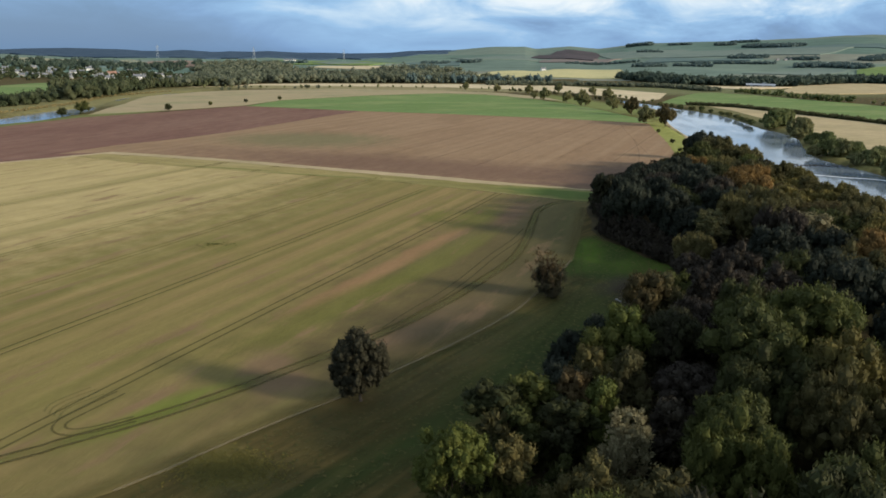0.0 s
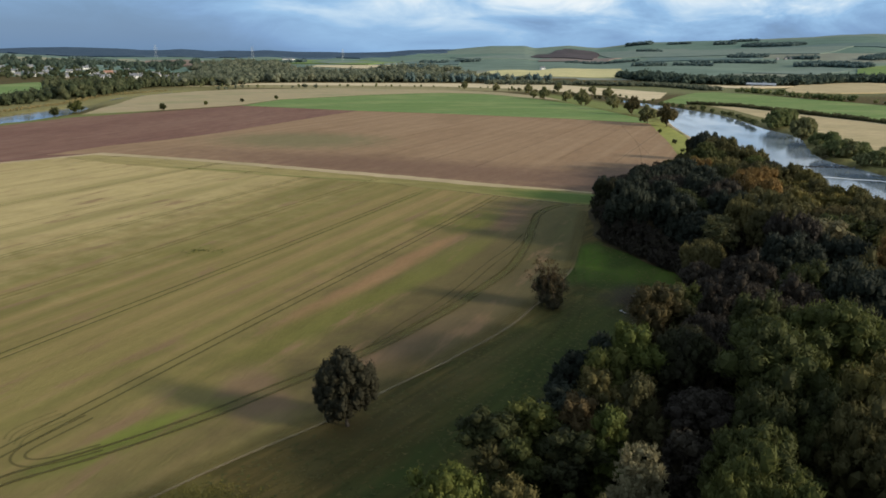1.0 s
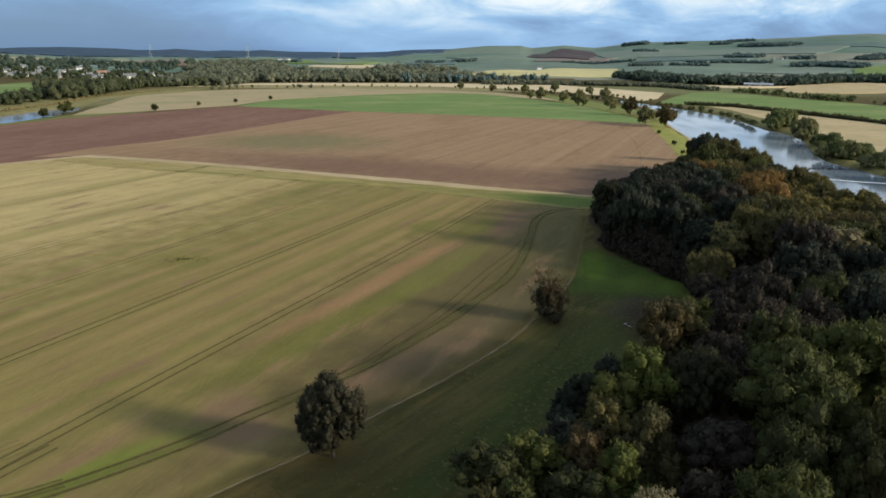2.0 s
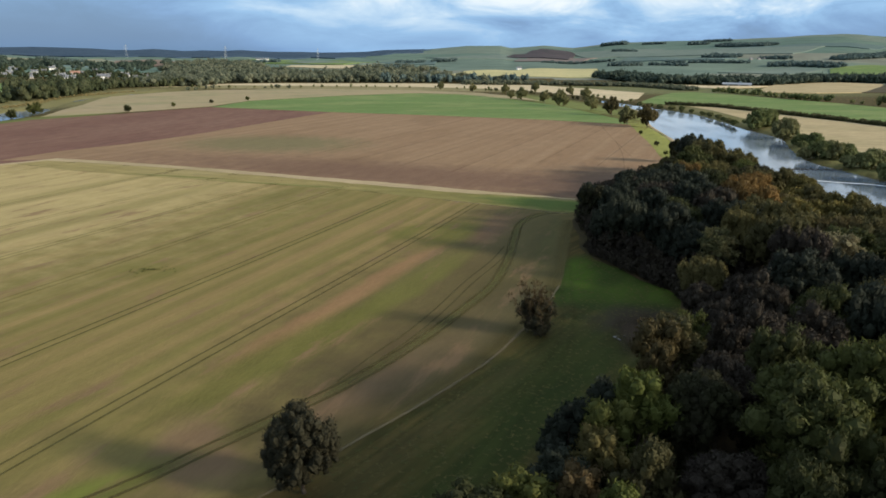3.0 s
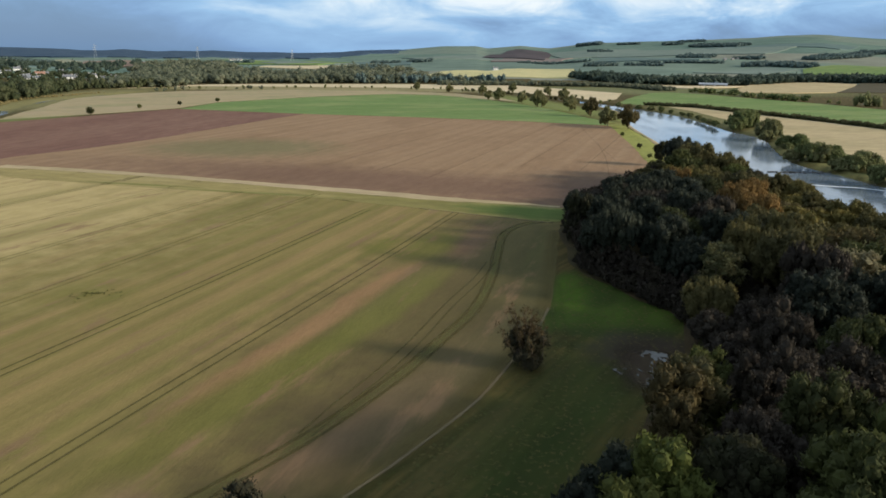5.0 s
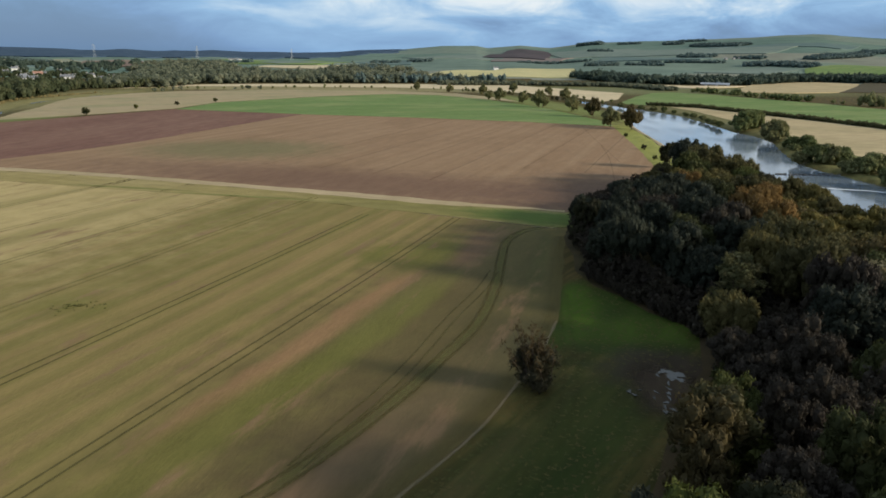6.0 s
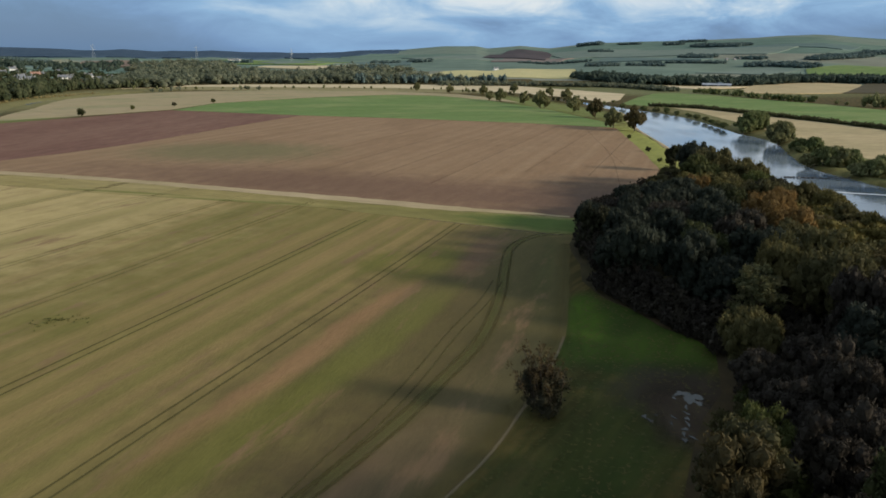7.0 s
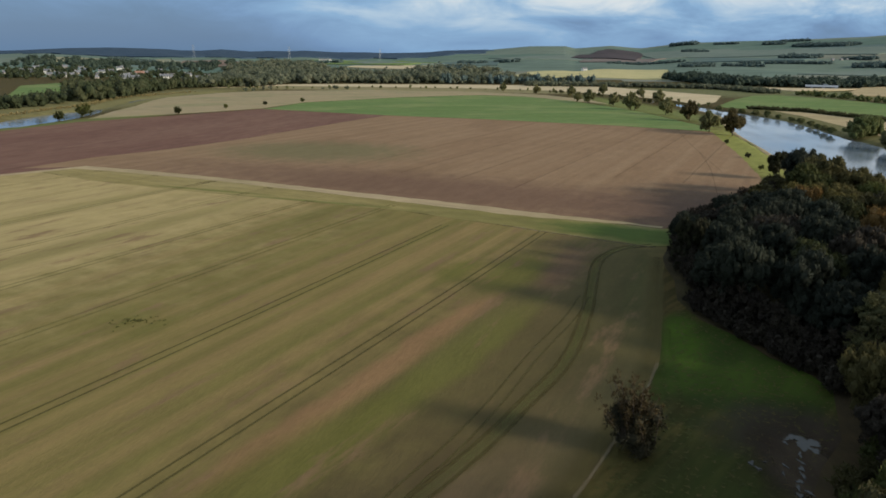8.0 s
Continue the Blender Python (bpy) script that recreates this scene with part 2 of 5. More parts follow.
M_BROWN = soil("cultivated soil", (0.246, 0.156, 0.0901), (0.282, 0.187, 0.111), (0.215, 0.135, 0.0766), TRAM, 260.0, 4.5, 0.9, 0.0, [
    # Last patch paints the wood's long soft shadow into the soil.
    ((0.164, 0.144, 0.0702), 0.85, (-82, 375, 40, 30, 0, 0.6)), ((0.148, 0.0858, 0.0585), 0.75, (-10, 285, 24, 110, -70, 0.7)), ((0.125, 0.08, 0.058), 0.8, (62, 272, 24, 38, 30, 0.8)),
], mottle=0.45)
M_PLOUGH = soil("ploughed red soil", (0.168, 0.0897, 0.0652), (0.192, 0.109, 0.079), (0.151, 0.078, 0.0583), 12, 120.0, 8.0, 0.6)
M_CROP = soil("young green crop", (0.118, 0.182, 0.054), (0.146, 0.212, 0.07), (0.205, 0.24, 0.092), 75, 220.0, 14.0, 0.8, contrast=0.8)
M_TAN = soil("pale stubble", (0.344, 0.272, 0.167), (0.32, 0.264, 0.15), (0.248, 0.232, 0.123), 60, 160.0, 14.0, 0.6)
M_PALE = soil("dry straw stubble", (0.561, 0.459, 0.303), (0.51, 0.416, 0.268), (0.442, 0.374, 0.232), 80, 200.0, 14.0, 0.6)
M_YELLOW = soil("ripe yellow stubble", (0.5148, 0.4488, 0.2255), (0.4675, 0.4213, 0.2156), (0.3927, 0.3740, 0.1870), 80, 200.0, 18.0, 0.5)
M_TAWNY = soil("tawny stubble", (0.43, 0.34, 0.195), (0.39, 0.31, 0.18), (0.34, 0.28, 0.155), 80, 200.0, 14.0, 0.6)
M_STRIP = soil("dry grass strip", (0.41, 0.32, 0.195), (0.37, 0.29, 0.17), (0.31, 0.25, 0.135), -70, 50.0, 2.0, 1.5)
M_STRIP_GREEN = soil("green grass strip", (0.255, 0.208, 0.08), (0.30, 0.24, 0.10), (0.32, 0.26, 0.12), -68, 70.0, 2.2, 1.5, 0.0, [
    ((0.18, 0.16, 0.052), 0.85, (10, 242, 46, 10, 24, 0.6)), ((0.075, 0.12, 0.026), 0.9, (40, 232, 26, 9, 22, 0.5)), ((0.14, 0.155, 0.042), 0.75, (-56, 262.5, 24, 1.2, 14, 0.6)), ((0.13, 0.145, 0.038), 0.75, (-92, 275, 20, 1.2, 14, 0.6))])
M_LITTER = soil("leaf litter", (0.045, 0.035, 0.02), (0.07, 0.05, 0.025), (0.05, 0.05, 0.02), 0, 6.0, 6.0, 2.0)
M_MUD = soil("trodden mud", (0.0495, 0.0358, 0.0248), (0.066, 0.0495, 0.033), (0.0385, 0.0385, 0.0165), 0, 8.0, 4.0, 2.0)


def fade_out(mat, shape):
    """Lets a sheet of ground fray away round a patch's edge."""
    t = mat.node_tree
    mix = node(t, "ShaderNodeMixShader", i0=blob(t, *shape), i1=node(t, "ShaderNodeBsdfTransparent").outputs[0], i2=t.nodes["Principled BSDF"].outputs[0])
    t.links.new(mix.outputs[0], t.nodes["Material Output"].inputs[0])


fade_out(M_MUD, (34.8, 128, 4.4, 7.4, 12, 0.6))
M_SAND = soil("sandy river bank", (0.34, 0.27, 0.17), (0.27, 0.22, 0.13), (0.16, 0.16, 0.06), 0, 12.0, 5.0, 1.5)
M_TRACK = worn_line("wheel track", (0.09, 0.078, 0.028), (0.12, 0.10, 0.038), 0.58, 0.9)
M_TRACK_DEEP = worn_line("deep wheel track", (0.075, 0.062, 0.022), (0.10, 0.08, 0.03), 0.75, 0.8)
M_TRACK_FAINT = worn_line("old wheel track", (0.13, 0.13, 0.042), (0.165, 0.155, 0.058), 0.36, 1.0)
M_FIELD_TRACK = worn_line("field wheel track", (0.16, 0.10, 0.066), (0.13, 0.085, 0.055), 0.3, 1.2)
M_GRAVEL = worn_line("worn path", (0.33, 0.26, 0.17), (0.20, 0.155, 0.09), 0.78, 1.3, 0.4)
M_VERGE = worn_line("grassy verge", (0.10, 0.088, 0.030), (0.16, 0.128, 0.048), 0.62, 1.3, 0.35)
M_HEADLAND = worn_line("green headland track", (0.10, 0.125, 0.03), (0.14, 0.15, 0.045), 0.3, 1.2, 0.25)
M_MARGIN = worn_line("mown grass track", (0.06, 0.085, 0.018), (0.085, 0.10, 0.028), 0.24, 1.4, 0.25)
M_BARK = plain("bark", (0.06, 0.045, 0.033), (0.11, 0.09, 0.07), 3.0, 0.95, 0.1, 0.0, 0.05)


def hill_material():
    m, t, bs = material("haze-tinted far farmland", 0.95, 0.05)
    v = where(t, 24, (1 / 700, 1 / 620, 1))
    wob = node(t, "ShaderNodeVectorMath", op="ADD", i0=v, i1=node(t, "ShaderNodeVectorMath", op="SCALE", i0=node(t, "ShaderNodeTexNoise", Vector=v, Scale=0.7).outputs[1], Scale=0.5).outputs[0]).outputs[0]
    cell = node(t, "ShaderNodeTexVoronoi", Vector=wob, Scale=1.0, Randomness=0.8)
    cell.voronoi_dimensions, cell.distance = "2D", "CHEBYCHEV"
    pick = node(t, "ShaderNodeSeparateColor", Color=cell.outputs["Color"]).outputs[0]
    # Greens paled and shifted to blue: distance haze put into the colours.
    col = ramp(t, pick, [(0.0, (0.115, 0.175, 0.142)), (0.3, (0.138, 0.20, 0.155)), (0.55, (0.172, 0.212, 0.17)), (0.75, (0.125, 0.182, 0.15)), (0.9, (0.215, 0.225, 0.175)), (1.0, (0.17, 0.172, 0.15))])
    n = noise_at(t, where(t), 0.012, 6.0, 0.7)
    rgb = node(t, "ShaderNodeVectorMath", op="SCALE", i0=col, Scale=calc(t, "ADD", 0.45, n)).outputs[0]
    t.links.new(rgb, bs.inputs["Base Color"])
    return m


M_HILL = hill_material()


def water_material(name, tint, scale, strength):
    m, t, bs = material(name, 0.08, 0.5)
    bs.inputs["Base Color"].default_value = (*tint, 1)
    bs.inputs["IOR"].default_value = 1.33
    a = noise_at(t, where(t, 20, (1.0, 0.45, 1)), scale, 4.0, 0.6)
    b = noise_at(t, where(t, 0), scale * 0.08, 3.0, 0.5)
    h = calc(t, "ADD", a, calc(t, "MULTIPLY", b, 3.0))
    bmp = node(t, "ShaderNodeBump", Strength=strength, Distance=0.12, Height=h)
    t.links.new(bmp.outputs[0], bs.inputs["Normal"])
    r = smooth(t, noise_at(t, where(t, 10, (1, 0.3, 1)), 0.04, 4.0), 0.35, 0.7)
    t.links.new(calc(t, "ADD", 0.06, calc(t, "MULTIPLY", r, 0.12)), bs.inputs["Roughness"])
    return m


M_WATER = water_material("river water", (0.150, 0.190, 0.240), 0.9, 0.09)
M_PUDDLE = water_material("puddle water", (0.05, 0.05, 0.045), 0.5, 0.02)
# Lowest tone reddened towards the purple of the wood's shade.
DARK_GREENS = [(0.0285, 0.0258, 0.0185), (0.0420, 0.0470, 0.0190), (0.0720, 0.0820, 0.0240), (0.1120, 0.1160, 0.0310)]
M_LEAF = foliage("broad leaves", DARK_GREENS, 0.75, 0.34)
M_LEAF_OLIVE = foliage("olive leaves", [(0.0551, 0.0530, 0.0253), (0.0855, 0.0777, 0.0311), (0.1332, 0.1118, 0.0410)], 0.6, 0.34)
# Blue-green trees, darkened for the shaded field side of the wood.
M_LEAF_BLUE_SHADE = foliage("shade-darkened blue-green leaves", [(0.0203, 0.0251, 0.0193), (0.0300, 0.0362, 0.0261), (0.0466, 0.0542, 0.0369)], 0.5, 0.34)
# Dusky trees, and the wood's brown-purple shade put into leaf colour.
M_LEAF_DUSK_SHADE = foliage("dusky and shade-toned leaves", [(0.0287, 0.0235, 0.0199), (0.0410, 0.0347, 0.0259), (0.0554, 0.0479, 0.0314)], 0.3)
M_LEAF_VALE = foliage("valley leaves", [(0.0223, 0.0329, 0.0185), (0.0478, 0.0602, 0.0294), (0.0828, 0.0889, 0.0451), (0.1084, 0.0992, 0.0479)], 0.2, grove=0.085)
M_LEAF_LIME = foliage("yellowing leaves", [(0.0515, 0.0646, 0.0165), (0.0829, 0.0957, 0.0229), (0.1176, 0.1188, 0.0277)], 0.3)
M_LEAF_GOLD = foliage("gold-topped leaves", [(0.0571, 0.0552, 0.0209), (0.1189, 0.0999, 0.0295), (0.1857, 0.1447, 0.0419)], 0.3)
M_LEAF_RUST = foliage("rusty autumn leaves", [(0.0950, 0.0650, 0.0260), (0.1650, 0.1000, 0.0330), (0.2350, 0.1320, 0.0400)], 0.3)
M_LEAF_WILLOW = foliage("grey willow leaves", [(0.1362, 0.1271, 0.0707), (0.1919, 0.1708, 0.0972), (0.2473, 0.2069, 0.1199)], 0.3)
# Far leaves paled and greyed with distance haze in their tones.
M_LEAF_FAR = foliage("haze-paled far leaves", [(0.0641, 0.0800, 0.0572), (0.1319, 0.1488, 0.0996), (0.2035, 0.2083, 0.1430), (0.2789, 0.2656, 0.1921)], 0.2, 0.4, grove=0.075)
# Needles lightened and blued: the haze over the far woods, as colour.
M_LEAF_CONIFER = foliage("haze-tinted conifer needles", [(0.0646, 0.1021, 0.1008), (0.0908, 0.1301, 0.1243), (0.121, 0.1611, 0.1428)], 0.3, 0.1)
M_LEAF_BANK = foliage("river bank leaves", [(0.072, 0.0974, 0.0337), (0.1103, 0.1262, 0.0479), (0.1643, 0.1681, 0.075), (0.1972, 0.1968, 0.0936)], 0.5)
M_LEAF_PLANTATION = foliage("plantation needles", [(0.036, 0.055, 0.042), (0.05, 0.07, 0.052), (0.075, 0.095, 0.06)], 0.3, 0.1, grove=0.05)
M_SCRUB = foliage("hedge leaves", [(0.055, 0.065, 0.028), (0.085, 0.085, 0.038), (0.12, 0.10, 0.05)], 0.3)
# Ridge canopy holds the blue of distance haze in its colour.
M_FOREST_HAZE = plain("hazed forest canopy", (0.034, 0.061, 0.100), (0.058, 0.090, 0.130), 0.02, 0.95, 0.05, 0.0, 6.0)
M_BLADE_DRY = foliage("dry reeds", [(0.2040, 0.1700, 0.0765), (0.2720, 0.2210, 0.1020), (0.1700, 0.1615, 0.0595)], 0.2)
M_TUSSOCK = foliage("rough grass blades", [(0.075, 0.066, 0.021), (0.115, 0.092, 0.031), (0.155, 0.118, 0.042)], 0.2, grove=0.12)
M_TUSSOCK_GREEN = foliage("green grass blades", [(0.050, 0.054, 0.015), (0.075, 0.073, 0.021), (0.105, 0.09, 0.03)], 0.2, grove=0.12)
M_WEED = foliage("yellow weed leaves", [(0.1120, 0.0960, 0.0240), (0.1600, 0.1320, 0.0320), (0.2000, 0.1560, 0.0400)], 0.2)
M_LEAF_LONE = foliage("dusky lone tree leaves", [(0.0283, 0.0275, 0.0172), (0.0392, 0.0370, 0.0215), (0.0547, 0.0490, 0.0275)], 0.3)
M_LEAF_BROWN = foliage("thin brown leaves", [(0.0558, 0.0435, 0.0202), (0.0779, 0.0558, 0.0252), (0.0950, 0.0697, 0.0315)], 0.3)
M_LEAF_RUSSET = foliage("russet leaves", [(0.0420, 0.0350, 0.0165), (0.0600, 0.0480, 0.0200), (0.0840, 0.0640, 0.0240)], 0.3)
M_LEAF_AVENUE = foliage("bank tree leaves", [(0.1013, 0.1113, 0.05), (0.1544, 0.1511, 0.0666), (0.2073, 0.1836, 0.0785)], 0.4)
M_LEAF_TAWNY = foliage("tawny autumn leaves", [(0.0527, 0.0482, 0.0228), (0.0810, 0.0656, 0.0278), (0.0999, 0.0771, 0.0312)], 0.3)


# ---- mesh helpers ----
def mesh_object(name, verts, faces, mats, parent=None, smooth_faces=False, uvs=None):
    me = bpy.data.meshes.new(name)
    me.from_pydata([tuple(v) for v in verts] if not isinstance(verts, np.ndarray) else verts.tolist(), [], faces if isinstance(faces, list) else faces.tolist())
    for m in mats if isinstance(mats, (list, tuple)) else [mats]:
        me.materials.append(m)
    if smooth_faces:
        me.polygons.foreach_set("use_smooth", [True] * len(me.polygons))
    if uvs is not None:
        me.uv_layers.new(name="UVMap").data.foreach_set("uv", np.asarray(uvs, float).ravel())
    ob = new(name, me)
    ob.parent = parent
    return ob


def part(name, bm, mat, parent=None, label=""):
    me = bpy.data.meshes.new(name)
    bm.to_mesh(me)
    bm.free()
    me.materials.append(mat)
    ob = new(name, me)
    ob.parent = parent
    return tagged(ob, label=label)


def spline(points, step):
    """Catmull-Rom through rows of numbers, about step apart."""
    p = np.array(points, float)
    p = np.vstack([2 * p[0] - p[1], p, 2 * p[-1] - p[-2]])
    out = []
    for a, b, c, d in zip(p, p[1:], p[2:], p[3:]):
        n = max(1, int(np.hypot(*(c - b)[:2]) / step))
        for k in range(n):
            t = k / n
            out.append(0.5 * (2 * b + (c - a) * t + (2 * a - 5 * b + 4 * c - d) * t * t + (3 * b - 3 * c + d - a) * t**3))
    return np.array(out + [p[-2]])


# Height of the far skyline, by azimuth in degrees from +y towards +x.
SKYLINE = [(-180, 40), (-60, 30), (-40, 22), (-35, 20), (-31, 39), (-28.4, 45), (-26, 42), (-24.8, 40), (-23, 31), (-21, 43), (-18.7, 33), (-17.6, 39), (-16.6, 35), (-15, 43), (-12.5, 36), (-10.5, 38), (-8.7, 35), (-5.7, 43),
           (-4.4, 54), (-1.3, 63), (2.2, 89), (4.8, 92), (5.6, 80), (8.2, 98), (10.3, 85), (11.9, 101), (13.5, 118), (20.2, 137),
           (24.3, 151), (26.9, 166), (29.1, 172), (31, 157), (33, 148), (45, 110), (70, 50), (180, 40)]
# The river's middle line and half width.
RIVER = spline([
    (154, -400, 36), (154, -150, 36), (154, 80, 36), (152, 180, 35), (146, 260, 33), (143, 300, 30), (145, 350, 26), (158, 400, 28),
    (170, 450, 33), (174, 500, 30), (183, 560, 27), (190, 620, 20), (186, 665, 15), (178, 720, 12), (162, 800, 8),
    (112, 900, 4), (20, 955, 4), (-120, 965, 4), (-250, 905, 5), (-306, 815, 7), (-316, 760, 7), (-325, 695, 7),
    (-315, 640, 5), (-303, 585, 6), (-298, 555, 12), (-294, 510, 18), (-291, 465, 18), (-300, 430, 18), (-330, 375, 16), (-450, 290, 18), (-700, 200, 18)], 12.0)
WATER_Z = -1.5


def hill(x, y):
    """Height of the land far from the river, for arrays."""
    d, az = np.hypot(x, y - 30), np.degrees(np.arctan2(x, y - 30))
    top = np.interp(az, [s[0] for s in SKYLINE], [s[1] for s in SKYLINE])
    rise = np.clip((d - 1150) / 3250, 0, 1) ** 1.35
    roll = 5 * np.sin(x / 170 + 0.6) * np.sin(y / 210 + 1.1) + 3 * np.sin(x / 83 + y / 121)
    return top * rise * (1 - 0.35 * np.clip((d - 4450) / 600, 0, 1)) + roll * np.clip((d - 1100) / 900, 0, 1) * np.clip((4300 - d) / 900, 0, 1)


def land(x, y):
    """Height of the ground, with the river's bed cut into it."""
    x, y = np.atleast_1d(np.asarray(x, float)), np.atleast_1d(np.asarray(y, float))
    z = hill(x, y)
    near, deep = np.full(x.shape, 1e6), np.ones(x.shape)
    for a, b in zip(RIVER, RIVER[1:]):
        d = b[:2] - a[:2]
        t = np.clip(((x - a[0]) * d[0] + (y - a[1]) * d[1]) / (d @ d), 0, 1)
        wide = a[2] + t * (b[2] - a[2])
        gap = np.hypot(x - a[0] - t * d[0], y - a[1] - t * d[1]) - wide
        deep = np.where(gap < near, np.clip(wide / 12, 0, 1), deep)
        near = np.minimum(near, gap)
    s = np.clip((near + 4.0) / 7.0, 0, 1)
    return z - 3.2 * deep * (1 - s * s * (3 - 2 * s))


def steps(lo, hi, fine, far):
    """Coordinates fine apart between lo and hi, ever wider out to far."""
    mid = list(np.arange(lo, hi, fine))
    up, gap = [hi], fine
    while up[-1] < far:
        gap = min(gap * 1.12, 90)
        up.append(up[-1] + gap)
    down, gap = [lo], fine
    while down[-1] > -far:
        gap = min(gap * 1.12, 90)
        down.append(down[-1] - gap)
    return np.array(sorted(set(down) | set(mid) | set(up)))


def build_ground():
    xs, ys = steps(-370, 270, 5.0, 4950), steps(-60, 1000, 7.0, 4950)
    gx, gy = np.meshgrid(xs, ys)
    z = land(gx.ravel(), gy.ravel())
    verts = np.stack([gx.ravel(), gy.ravel(), z], 1)
    nx = len(xs)
    i, j = np.meshgrid(np.arange(nx - 1), np.arange(len(ys) - 1))
    a = (j * nx + i).ravel()
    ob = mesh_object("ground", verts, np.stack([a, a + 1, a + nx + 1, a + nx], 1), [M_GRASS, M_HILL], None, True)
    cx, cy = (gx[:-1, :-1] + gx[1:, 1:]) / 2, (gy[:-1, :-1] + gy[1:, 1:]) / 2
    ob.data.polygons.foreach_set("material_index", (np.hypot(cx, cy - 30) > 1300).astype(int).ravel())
    return tagged(ob, "wide river plain of rough grass rising to low farmed hills", "ground", kind="structure")


def ribbon(name, points, width, z, mat, parent=None, step=2.0):
    """A band along a line on the ground."""
    p = spline(points, step)[:, :2]
    d = np.gradient(p, axis=0)
    d /= np.linalg.norm(d, axis=1)[:, None]
    side = np.stack([-d[:, 1], d[:, 0]], 1)
    w = np.broadcast_to(np.asarray(width, float), (len(p),))[:, None] / 2
    l, r = p + side * w, p - side * w
    verts = np.concatenate([np.c_[l, np.full(len(p), z)], np.c_[r, np.full(len(p), z)]])
    n = len(p)
    faces = [(i + n, i + n + 1, i + 1, i) for i in range(n - 1)]
    run = np.r_[0, np.cumsum(np.hypot(*np.diff(p, axis=0).T))]
    uvs = [uv for i in range(n - 1) for uv in ((run[i], 0), (run[i + 1], 0), (run[i + 1], 1), (run[i], 1))]
    return mesh_object(name, verts, faces, mat, parent, uvs=uvs)


def field(name, outline, mat, z, label, category="field", ragged=0.6, cell=0.0, step=6.0):
    """A sheet of worked land over the ground, its edge a little uneven and turned down; draped where cell is given."""
    rng = random.Random(len(outline) * 7 + int(outline[0][0]))
    ring = []
    for (ax, ay), (bx, by) in zip(outline, outline[1:] + outline[:1]):
        n = max(1, int(math.hypot(bx - ax, by - ay) / step))
        for k in range(n):
            ring.append((ax + (bx - ax) * k / n + rng.uniform(-ragged, ragged), ay + (by - ay) * k / n + rng.uniform(-ragged, ragged)))
    bm = bmesh.new()
    face = bm.faces.new([bm.verts.new((x, y, 0)) for x, y in ring])
    bm.normal_update()
    if face.normal.z < 0:
        face.normal_flip()
    bm.normal_update()
    bmesh.ops.triangulate(bm, faces=bm.faces[:], ngon_method='EAR_CLIP')
    if cell:
        lo, hi = [min(p[k] for p in ring) for k in (0, 1)], [max(p[k] for p in ring) for k in (0, 1)]
        for k in (0, 1):
            for c in np.arange(lo[k] + cell, hi[k], cell):
                bmesh.ops.bisect_plane(bm, geom=bm.verts[:] + bm.edges[:] + bm.faces[:], plane_co=(c, c, 0), plane_no=((1, 0, 0), (0, 1, 0))[k])
    edge = [e for e in bm.edges if e.is_boundary]
    low = bmesh.ops.extrude_edge_only(bm, edges=edge)["geom"]
    skirt = {v for v in low if isinstance(v, bmesh.types.BMVert)}
    bm.verts.ensure_lookup_table()
    base = land([v.co.x for v in bm.verts], [v.co.y for v in bm.verts]) if cell else [0.0] * len(bm.verts)
    for v, b in zip(bm.verts, base):
        v.co.z = b + (z if v not in skirt else -0.3)
    ob = part(name, bm, mat)
    return tagged(ob, label, category, kind="structure")


# ---- plants ----
def blob_points(rng, n):
    """n directions over a ball, more of them upwards."""
    d = rng.normal(size=(n, 3))
    d[:, 2] = d[:, 2] * 0.9 + 0.25
    return d / np.linalg.norm(d, axis=1)[:, None]


ICO = None


def ico():
    global ICO
    if ICO is None:
        bm = bmesh.new()
        bmesh.ops.create_icosphere(bm, subdivisions=1, radius=1.0)
        bm.verts.ensure_lookup_table()
        ICO = np.array([v.co[:] for v in bm.verts]), np.array([[v.index for v in f.verts] for f in bm.faces])
        bm.free()
    return ICO


def leaf_lobes(rng, lobes, leaves, size, core=0.55):
    """Lobes (centre, radius) clad with small pointed sprays of leaves round a rough inner mass."""
    vs, tris, at = [], [], 0
    iv, it = ico()
    for c, r in lobes:
        n = max(8, int(leaves * r * r))
        m = max(5, n // 16)
        hub_dir = blob_points(rng, m)
        hub = c + hub_dir * r * rng.uniform(0.66, 1.08, (m, 1)) * (1, 1, 1.2)
        pick = rng.integers(m, size=n)
        out = blob_points(rng, n)
        d = hub_dir[pick]
        p = hub[pick] + out * min(0.42 * r, 0.62) * rng.uniform(0.35, 1.1, (n, 1)) * (1, 1, 1.15)
        axis = 0.5 * d + 0.4 * out + (0, 0, 0.6) + rng.normal(scale=0.45, size=(n, 3))
        axis /= np.linalg.norm(axis, axis=1)[:, None]
        nrm = 0.9 * d + 0.4 * out + (0, 0, 0.2) + rng.normal(scale=0.3, size=(n, 3))
        u = np.cross(nrm, axis)
        u /= np.linalg.norm(u, axis=1)[:, None] + 1e-9
        s = size * rng.uniform(0.6, 1.5, (n, 1))
        vs.append(np.stack([p - u * s * 0.56 - axis * s * 0.7, p + u * s * 0.56 - axis * s * 0.5, p + axis * s * 1.75], 1).reshape(-1, 3))
        tris.append(at + np.arange(3 * n).reshape(-1, 3))
        at += 3 * n
        if core:
            vs.append(c + iv * r * core * rng.uniform(0.7, 1.1, (len(iv), 1)))
            tris.append(at + it)
            at += len(iv)
    return np.concatenate(vs), np.concatenate(tris).tolist()


